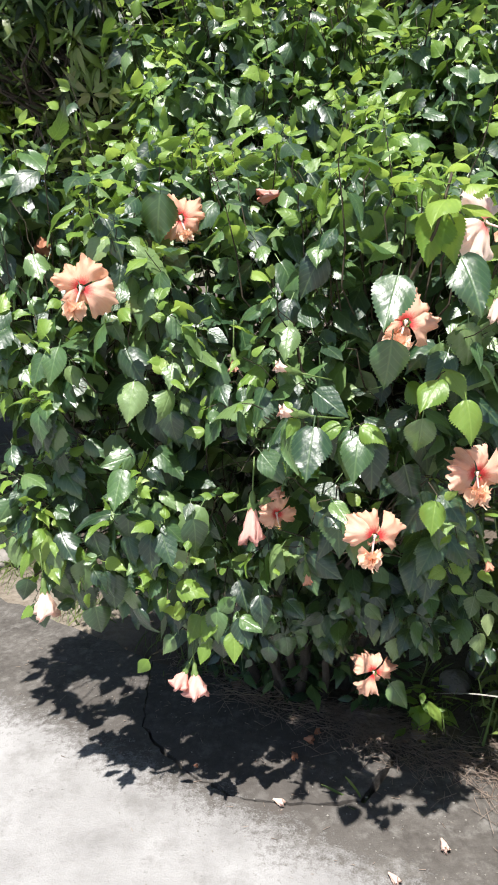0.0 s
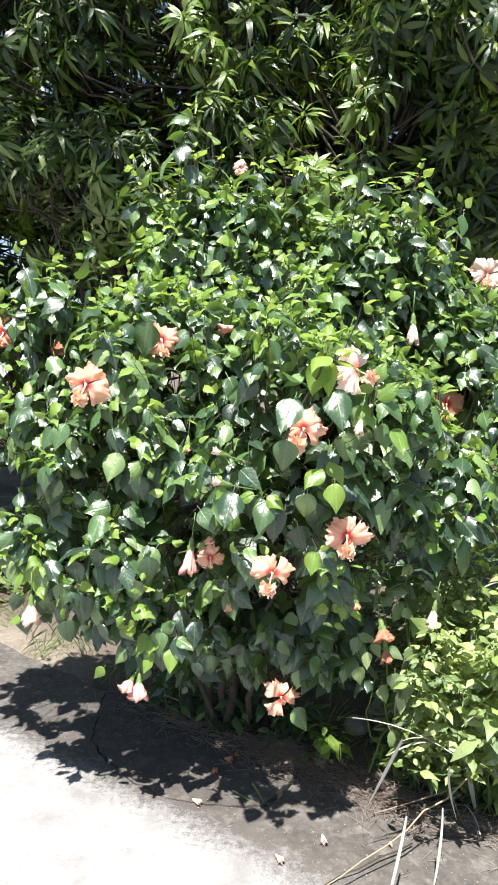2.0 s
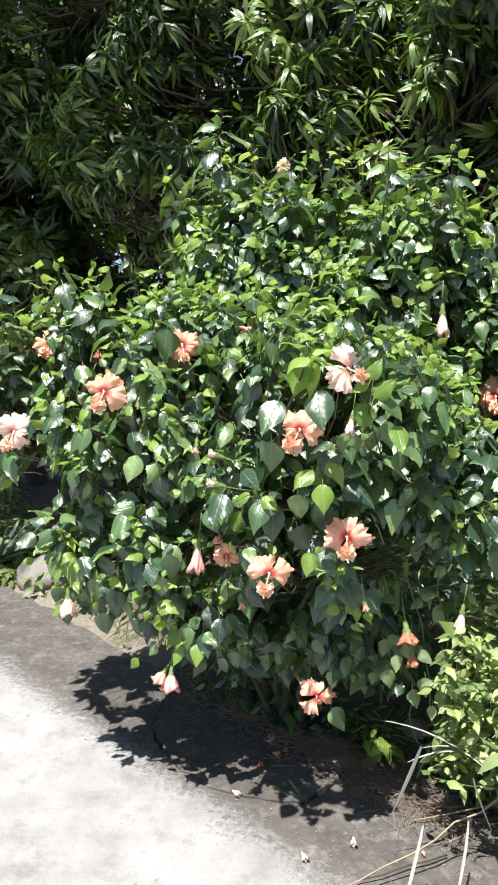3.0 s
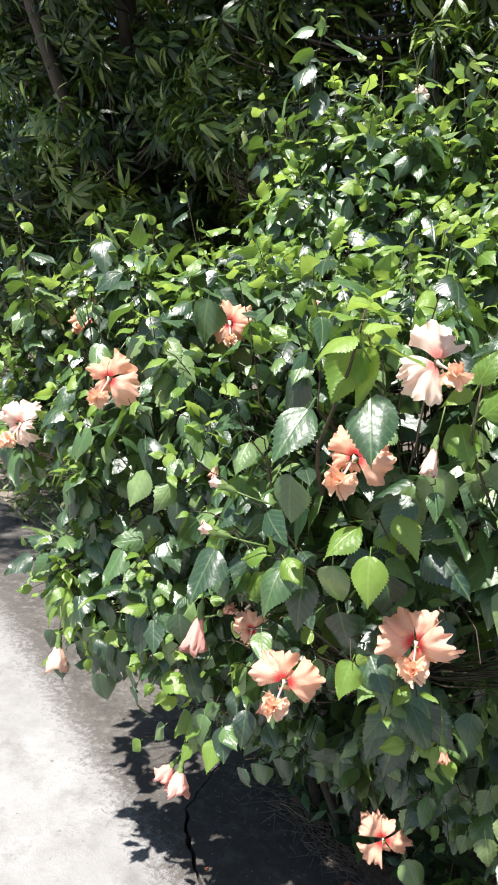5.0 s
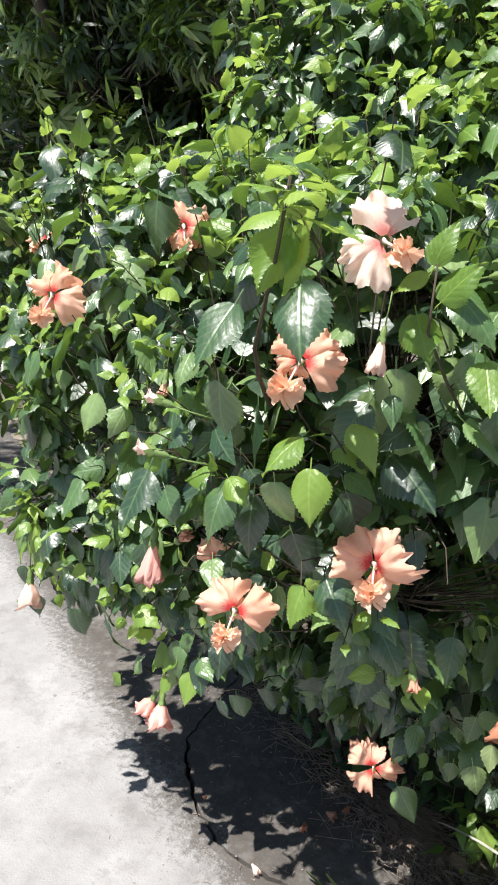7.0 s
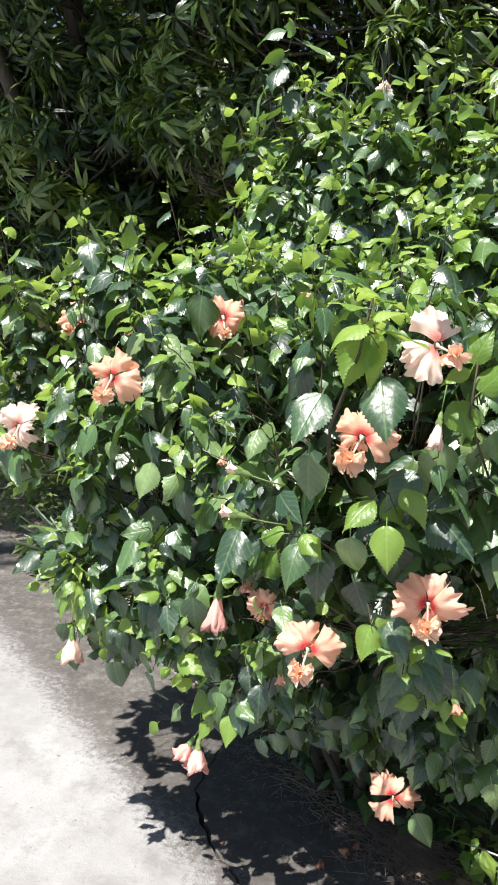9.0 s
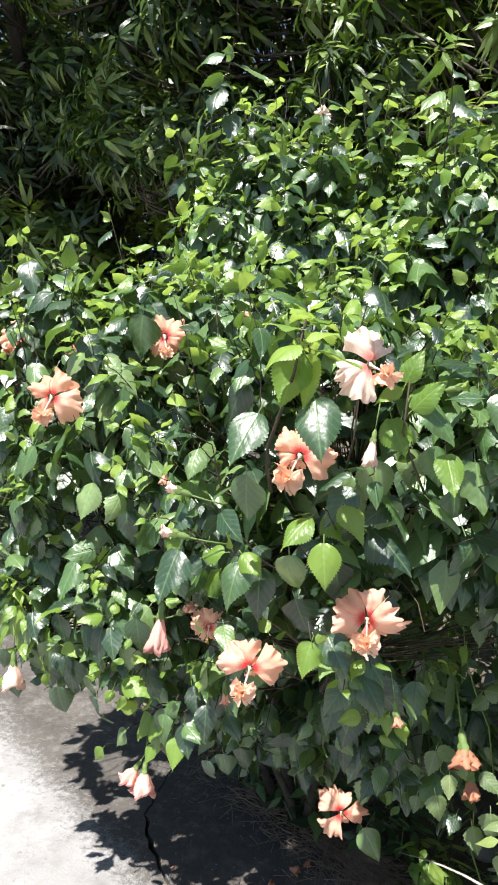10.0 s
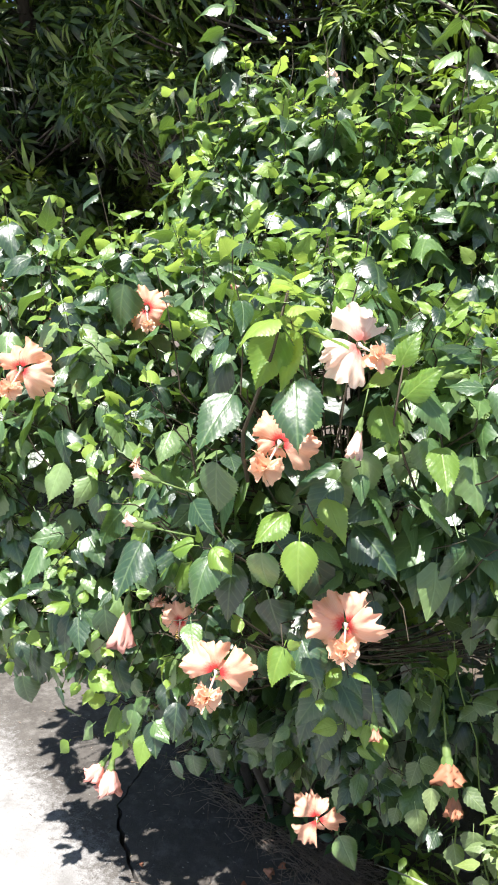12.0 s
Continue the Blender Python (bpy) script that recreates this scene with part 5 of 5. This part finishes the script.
grass("bed_grass", "long loose grass among the weeds", [(1.05, 1.75, 0.3, 130), (1.3, 2.1, 0.4, 60), (0.9, 1.68, 0.15, 80)], M_GRASS, 0.3, 33)


def dry_blade(points, w):
    """A long bleached grass leaf along a bowed line."""
    g = Geo()
    n = len(points)
    v, uv, f = [], [], []
    for i, q in enumerate(points):
        q = np.asarray(q, float)
        ax = unit(np.asarray(points[min(i + 1, n - 1)]) - np.asarray(points[max(i - 1, 0)]))
        side = unit(np.cross(ax, UP + np.array((0.2, 0.1, 0))))
        k = w * math.sin(math.pi * (0.12 + 0.85 * i / (n - 1))) ** 0.7
        v += [q - side * k, q - UP * k * 0.35, q + side * k]
        uv += [(0, i / (n - 1)), (0.5, i / (n - 1)), (1, i / (n - 1))]
    for i in range(n - 1):
        f += [[3 * i, 3 * i + 1, 3 * i + 4, 3 * i + 3], [3 * i + 1, 3 * i + 2, 3 * i + 5, 3 * i + 4]]
    g.add((np.array(v), f, np.array(uv)))
    return g.mesh("dry_grass_blade", M_GRASS)


def bow(a, b, lift, n=9):
    a, b = np.array(a, float), np.array(b, float)
    w = np.cross(b - a, UP) * (0.07 if (a[0] * 37) % 1 > 0.5 else -0.07)
    return [a + (b - a) * i / (n - 1) + (UP * lift + w) * 4 * (i / (n - 1)) * (1 - i / (n - 1)) for i in range(n)]


for i, (a, b, lift, w) in enumerate([
    ((0.879, 1.5, 0.74), (0.997, 1.5, 0.703), 0.02, 0.0045), ((0.853, 1.45, 0.676), (0.969, 1.5, 0.732), 0.02, 0.0045), ((0.945, 1.6, 0.877), (0.984, 1.55, 0.787), 0.03, 0.0045), ((0.768, 1.5, 0.874), (0.928, 1.5, 0.809), 0.01, 0.0045), ((0.605, 1.35, 0.725), (0.74, 1.4, 0.729), 0.015, 0.0045), ((0.817, 1.2, 0.401), (0.905, 1.2, 0.431), 0.02, 0.0045),
    ((0.80, 1.165, 0.335), (0.452, 1.357, 0.310), 0.02, 0.0062), ((0.86, 1.30, 0.28), (0.640, 1.085, 0.405), 0.012, 0.0045), ((0.640, 1.088, 0.408), (0.572, 1.15, 0.17), 0.006, 0.0062), ((0.735, 1.20, 0.345), (0.606, 1.115, 0.342), 0.02, 0.0045),
    ((0.770, 1.10, 0.34), (0.838, 1.24, 0.10), 0.012, 0.0045), ((0.765, 1.11, 0.215), (0.735, 1.02, 0.012), 0.012, 0.0048), ((0.655, 1.02, 0.24), (0.61, 0.96, 0.012), 0.012, 0.0052),
((0.86, 1.66, 0.16), (0.885, 1.40, 0.012), 0.02, 0.0045),
    ((1.0, 1.66, 0.09), (0.905, 1.49, 0.012), 0.012, 0.004), ((1.12, 1.62, 0.06), (0.96, 1.58, 0.02), 0.025, 0.005), ((1.05, 1.72, 0.22), (0.90, 1.66, 0.16), 0.035, 0.0045),
    ((1.08, 1.48, 0.05), (1.0, 1.32, 0.01), 0.02, 0.0045), ((0.9, 1.42, 0.04), (0.93, 1.3, 0.008), 0.01, 0.0035), ((1.2, 1.9, 0.62), (0.92, 1.8, 0.52), 0.05, 0.004), ((1.0, 1.72, 0.72), (1.2, 1.7, 0.76), 0.05, 0.004),
    ((0.93, 1.62, 0.52), (0.92, 1.64, 0.36), 0.0, 0.0035), ((0.80, 1.5, 0.62), (0.60, 1.45, 0.64), 0.02, 0.003)]):
    solo("dry_grass_blade", dry_blade(bow(a, b, lift), 0.8 * w), "long bleached dry grass blade", "grass", "dry grass blades")


def runner(points, r0, label, mat):
    g = Geo()
    n = len(points)
    g.add(tube(points, [r0 * (1 - 0.5 * k / (n - 1)) for k in range(n)], 5))
    return solo("runner_stalk", g.mesh("runner_stalk", mat), label, "stalk", "stalks on the ground")


runner(bent((0.98, 1.36, 0.27), (0.44, 0.985, 0.03), -0.02, 0.005, 10, 41), 0.0034, "pale dry grass runner lying across the concrete", M_DRY)
runner(bent((1.5, 1.70, 0.12), (0.62, 1.36, 0.012), 0.02, 0.006, 9, 42), 0.0038, "pale dry grass runner lying across the concrete", M_DRY)
runner([(-0.16, 1.95, 0.03), (-0.08, 1.905, 0.03), (-0.019, 1.847, 0.03), (0.03, 1.81, 0.025), (0.059, 1.775, 0.02), (0.088, 1.735, 0.015), (0.098, 1.70, 0.012), (0.085, 1.67, 0.012)], 0.0036, "thin bent dead stick at the bed's edge", M_DRY)
runner(bent((-0.125, 1.79, 0.015), (0.05, 1.75, 0.012), 0.006, 0.004, 7, 48), 0.0022, "thin dead stick at the bed's edge", M_DRY)
# two dark strips modelled as stalks where the runner's shadow falls
runner(bent((0.72, 1.24, 0.012), (0.45, 1.02, 0.012), 0.004, 0.006, 6, 44), 0.0028, "thin dark strip in place of the dry runner's shadow", M_TWIG)
runner(bent((0.78, 1.30, 0.012), (1.05, 1.30, 0.02), 0.004, 0.006, 6, 45), 0.0028, "thin dark strip in place of the dry runner's shadow", M_TWIG)
runner(bent((0.62, 1.55, 0.03), (0.95, 1.95, 0.55), 0.05, 0.01, 8, 46), 0.004, "arching vine stem rising out of the weeds", M_STEM)
runner(bent((0.85, 1.6, 0.03), (0.62, 1.5, 0.75), 0.05, 0.01, 8, 47), 0.0035, "arching vine stem rising out of the weeds", M_STEM)


def climbing_vine(leaves, stems_at):
    """Greyish leaves hanging from thin stalks between the shrub and the weeds."""
    ob = thing("climbing_vine", (0.62, 1.55, 0.0), "thin vine with hanging grey-green leaves beside the shrub", "vine")
    r = np.random.default_rng(71)
    for k, (a, b) in enumerate(stems_at):
        g = Geo()
        g.add(tube(bent(a, b, 0.03, 0.012, 9, 80 + k), [0.0026, 0.0026, 0.0024, 0.0022, 0.002, 0.0018, 0.0016, 0.0014, 0.001], 5))
        part("stalk", g.mesh("stalk", M_STEM), ob)
    shapes = []
    for k in range(4):
        g = Geo()
        g.add(LEAF_FINE[2 * k])
        shapes.append(g.mesh("leaf", M_VINE))
    for k, (x, y, z, s, dx, dz) in enumerate(leaves):
        s *= 0.85
        fr = frame_of((dx, -0.25, dz), (0.1 + r.normal(0, 0.2), -0.7, 0.65))
        part("leaf", shapes[k % 4], ob, pose_of(fr, np.array((x, y, z)) - fr[:, 1] * s * 0.5, s))


climbing_vine([
    (0.531, 1.30, 0.713, 0.06, 0.9, -0.2), (0.633, 1.30, 0.740, 0.055, 0.8, 0.2), (0.519, 1.30, 0.563, 0.062, -0.2, -0.9), (0.551, 1.30, 0.595, 0.058, 0.8, 0.2), (0.556, 1.30, 0.522, 0.06, 0.05, -1.0),
    (0.540, 1.28, 0.482, 0.066, 0.3, -0.9), (0.491, 1.30, 0.467, 0.045, -0.1, -0.9), (0.585, 1.31, 0.556, 0.055, 0.5, -0.6), (0.635, 1.29, 0.557, 0.062, 0.7, -0.4), (0.640, 1.28, 0.470, 0.07, 0.1, -1.0),
    (0.612, 1.29, 0.430, 0.065, 0.3, -0.9), (0.685, 1.30, 0.434, 0.065, 0.2, -0.9), (0.660, 1.27, 0.405, 0.05, 0.0, -1.0), (0.690, 1.31, 0.544, 0.07, 0.3, -0.8), (0.720, 1.33, 0.48, 0.06, 0.6, -0.6),
    (0.570, 1.31, 0.876, 0.06, 0.7, 0.1), (0.597, 1.30, 0.850, 0.06, 0.1, -0.9), (0.670, 1.34, 0.66, 0.05, 0.5, -0.5), (0.600, 1.34, 0.69, 0.05, -0.6, -0.5), (0.700, 1.36, 0.61, 0.06, 0.2, -0.9),
    (0.740, 1.42, 0.72, 0.055, 0.5, -0.6), (0.660, 1.38, 0.78, 0.05, -0.5, -0.5), (0.700, 1.46, 0.33, 0.08, 0.3, -0.8), (0.695, 1.50, 0.17, 0.095, 0.4, -0.6), (0.755, 1.50, 0.30, 0.075, 0.2, -0.9),
], [((0.70, 1.62, 0.0), (0.560, 1.32, 0.90)), ((0.74, 1.66, 0.0), (0.66, 1.33, 0.80)), ((0.66, 1.62, 0.0), (0.525, 1.33, 0.60)), ((0.78, 1.60, 0.0), (0.70, 1.36, 0.66))])


def sprawl(name, label, count, mat, seed):
    """Weed stalks that lean out of the bed against the shrub, with leaves all along."""
    r = np.random.default_rng(seed)
    ob = thing(name, (0.88, 1.66, 0.0), label, "weeds", kind="stuff")
    g, st = Geo(), Geo()
    for i in range(count):
        bx = r.uniform(0.74, 1.3)
        by = 1.93 - 0.5 * bx + r.uniform(0.0, 0.3)
        tx = r.uniform(0.66, 1.3)
        ty = 1.14 + 0.35 * max(0.0, tx - 0.9) + 0.3 * r.random() ** 1.5
        tz = r.uniform(0.26, 0.72) + 0.1 * (tx - 0.66) + 0.4 * max(0.0, tx - 0.72)
        tip = np.array((tx, ty, tz))
        pts = bent((bx, by, ground_height(bx, by) - 0.01), tip, 0.10, 0.02, 7, int(r.integers(1 << 30)))
        st.add(tube(pts, [0.0022, 0.0021, 0.002, 0.0018, 0.0016, 0.0013, 0.0009], 4, False))
        n = int(r.integers(18, 30))
        for j in range(n):
            t = 6 * (0.35 + 0.65 * j / (n - 1))
            k = min(5, int(t))
            q = pts[k] + (pts[k + 1] - pts[k]) * (t - k)
            a = 2.4 * j + i
            d = np.array((math.cos(a), math.sin(a) - 0.3, r.uniform(-0.6, 0.3)))
            size = r.uniform(0.016, 0.044) * (2.1 if r.random() < 0.06 else 1.0)
            g.add(LEAF_WEED[int(r.integers(0, 4))], frame_of(d, UP + np.array((0, -0.5, 0)) + r.normal(0, 0.3, 3)) * size, q + unit(d) * size * 0.4)
    part("leaves", g.mesh("leaves", mat), ob, kind="stuff")
    part("stalks", st.mesh("stalks", M_STEM), ob, kind="stuff")


sprawl("sprawling_weeds", "tangle of yellow-green weeds arching out over the concrete", 150, M_WEED, 27)
sprawl("sprawling_weeds", "tangle of grey-green weeds leaning against the shrub", 40, M_VINE, 28)


def litter_heap():
    """Needle-like dry stalks and crumbs along the edge of the bed."""
    r = np.random.default_rng(51)
    g = Geo()
    for i in range(800):
        t = r.random()
        x = -0.35 + 1.15 * t
        y = 1.84 - 0.55 * (x + 0.1) + r.normal(0, 0.075)
        a = r.normal(-0.5, 1.1)
        L = r.uniform(0.02, 0.09)
        z = max(ground_height(x, y), 0.001 if y + 0.53 * x < 1.80 else -0.1) + 0.004 + abs(r.normal(0, 0.008))
        d = np.array((math.cos(a), math.sin(a), r.normal(0, 0.12)))
        g.add(tube([np.array((x, y, z)), np.array((x, y, z)) + d * L], [0.0009, 0.0005], 3, False))
    for i in range(1100):
        x = r.uniform(-0.15, 0.75)
        y = 1.79 - 0.5 * x + r.normal(0, 0.045)
        a = r.normal(-0.6, 0.8)
        q = np.array((x, y, max(0.0, ground_height(x, y)) + 0.004 + 0.025 * r.random() ** 2))
        g.add(tube([q, q + np.array((math.cos(a), math.sin(a), r.normal(0, 0.2))) * r.uniform(0.02, 0.07)], [0.0012, 0.0007], 3, False))
    for i in range(900):
        a, s = r.uniform(0, 6.28), abs(r.normal(0, 0.5))
        x, y = 0.30 + 0.16 * s * math.cos(a), 1.68 + 0.09 * s * math.sin(a) - 0.3 * 0.16 * s * math.cos(a)
        b = r.normal(-0.4, 0.5)
        q = np.array((x, y, max(0.0, ground_height(x, y)) + 0.004 + 0.03 * max(0.0, 1 - s) * r.random()))
        d = np.array((math.cos(b), math.sin(b), r.normal(0, 0.1)))
        g.add(tube([q, q + d * r.uniform(0.03, 0.08)], [0.0011, 0.0006], 3, False))
    for i in range(420):
        x = r.uniform(0.62, 1.35)
        y = 1.93 - 0.53 * x - abs(r.normal(0, 0.11))
        b = r.uniform(0, 6.28)
        q = np.array((x, y, max(0.0, ground_height(x, y)) + 0.004 + 0.02 * r.random() ** 2))
        g.add(tube([q, q + np.array((math.cos(b), math.sin(b), r.normal(0, 0.15))) * r.uniform(0.02, 0.08)], [0.0013, 0.0007], 3, False))
    return g.mesh("needle_litter", M_LITTER)


def debris():
    """Stray needles, crumbs of bark and stalks on the slab."""
    r = np.random.default_rng(57)
    g = Geo()
    for i in range(260):
        x = r.uniform(-0.9, 1.5)
        y = 1.50 - 0.53 * x + r.normal(0, 0.16)
        a, L = r.uniform(0, 6.28), r.uniform(0.005, 0.022)
        q = np.array((x, y, 0.002 + abs(r.normal(0, 0.002))))
        if y + 0.53 * x > 1.8:
            q[2] += ground_height(x, y)
        g.add(tube([q, q + np.array((math.cos(a), math.sin(a), 0.05)) * L], [0.0009 + 0.0012 * (r.random() < 0.15), 0.0006], 3, False))
    return g.mesh("stray_litter", M_LITTER)


solo("stray_litter", debris(), "thin scatter of dry bits on the dark concrete", "litter", kind="stuff")
solo("needle_litter", litter_heap(), "heap of brown needle-like litter at the bed's edge", "litter", kind="stuff")


def crumbs():
    r = np.random.default_rng(52)
    g = Geo()
    for i in range(500):
        x = r.uniform(-0.8, 1.4)
        y = 1.45 - 0.53 * x + r.normal(0, 0.22)
        s = r.uniform(0.0008, 0.0034)
        q = np.array((x, y, s * 0.4 if y + 0.53 * x < 1.8 else ground_height(x, y)))
        v = np.array([(1, 0, 0), (-1, 0.1, 0), (0, 1, 0), (0, -1, 0.1), (0, 0, 0.8), (0, 0, -0.6)]) * s * r.uniform(0.6, 1.3, (6, 1))
        g.add((v, [[0, 2, 4], [2, 1, 4], [1, 3, 4], [3, 0, 4], [2, 0, 5], [1, 2, 5], [3, 1, 5], [0, 3, 5]], np.zeros((6, 2))), None, q)
    return g.mesh("grit", M_CRUMB, False)


solo("grit", crumbs(), "loose pale grit on the driveway's edge", "grit", kind="stuff")


def dead_leaf(x, y, size, turn, mat, label, name="dead_leaf", z=0.006):
    g = Geo()
    g.add(LEAF_FINE[3], frame_of((math.cos(turn), math.sin(turn), 0.08), (0.1, -0.2, 1.0)) * size, (x, y, z + 0.2 * size))
    return solo(name, g.mesh(name, mat), label, "leaf", "fallen leaves")


def fallen_petal(x, y, s, turn, mat=None):
    m = pose(x, y, 0.006, 8, -6, turn) @ Matrix.Scale(s, 4)
    ob = new("fallen_petal", WILTS[0] if mat is None else mat)
    PLACE[ob] = m @ pose(0, 0, 0.010, 80, 0, 0)
    ob.matrix_basis = PLACE[ob]
    return tagged(ob, "shrivelled orange petal lying on the concrete", "petal", "fallen petals")


fallen_petal(0.102, 1.515, 0.6, 20)
fallen_petal(0.13, 1.575, 0.7, 80)
fallen_petal(0.16, 1.60, 0.5, 140)
fallen_petal(0.06, 1.335, 0.5, 60, ROLLS[1])
fallen_petal(0.46, 1.235, 0.55, 10, ROLLS[1])
fallen_petal(-0.165, 1.445, 0.3, 100)
fallen_petal(0.33, 1.13, 0.5, 35, ROLLS[1])
fallen_petal(0.95, 1.36, 0.55, 15, BUDS[0])
fallen_petal(0.66, 1.22, 0.5, 200, BUDS[0])
for i in range(26):
    x = rng.uniform(-0.2, 1.1)
    y = 1.95 - 0.53 * x + rng.normal(0, 0.12)
    dead_leaf(x, y, rng.uniform(0.03, 0.06), rng.uniform(0, 6.28), M_DEAD, "curled brown dead leaf on the bed", z=max(0.006, ground_height(x, y) + 0.004))
dead_leaf(0.82, 1.55, 0.09, 2.2, M_DEAD, "large curled brown dead leaf")
dead_leaf(0.78, 1.58, 0.08, 0.6, M_DEAD, "large curled brown dead leaf")


def rock(x, y, sx, sy, sz, seed):
    bm = bmesh.new()
    bmesh.ops.create_icosphere(bm, subdivisions=3, radius=1.0)
    for q in bm.verts:
        k = 1 + 0.22 * noise.noise(q.co * 1.3 + Vector((seed, 0, 0))) + 0.06 * noise.noise(q.co * 4 + Vector((0, seed, 0)))
        q.co = Vector((q.co.x * sx * k, q.co.y * sy * k, q.co.z * sz * k))
    for f in bm.faces:
        f.smooth = True
    me = bpy.data.meshes.new("rock")
    bm.to_mesh(me)
    bm.free()
    me.materials.append(M_STONE)
    return solo("rock", me, "rounded weathered grey-brown stone on the soil", "rock", "rocks", m=pose(x, y, ground_height(x, y) + 0.35 * sz, 0, 0, 25 * seed))


rock(-1.62, 2.92, 0.2, 0.14, 0.12, 1)
rock(-1.35, 2.80, 0.08, 0.07, 0.05, 2)
rock(0.72, 1.95, 0.09, 0.07, 0.06, 3)
rock(0.60, 1.86, 0.05, 0.05, 0.035, 4)


def spiky(x, y, s, seed):
    r = np.random.default_rng(seed)
    ob = thing("spiky_plant", (x, y, ground_height(x, y)), "rosette of stiff pointed grey-green leaves", "plant")
    for i in range(26):
        a = i * 2.4
        d = np.array((math.cos(a), math.sin(a), 0.35 + 1.2 * i / 26))
        g = Geo()
        g.add(blade_tpl(6, 3, 0.055, 0.55, 0.12, 0.7, 0, 0, i), frame_of(d, UP) * s * r.uniform(0.8, 1.1), (x, y, ground_height(x, y)))
        part("leaf", g.mesh("leaf", M_SPIKE), ob)
    return ob


spiky(-2.12, 3.12, 0.42, 61)
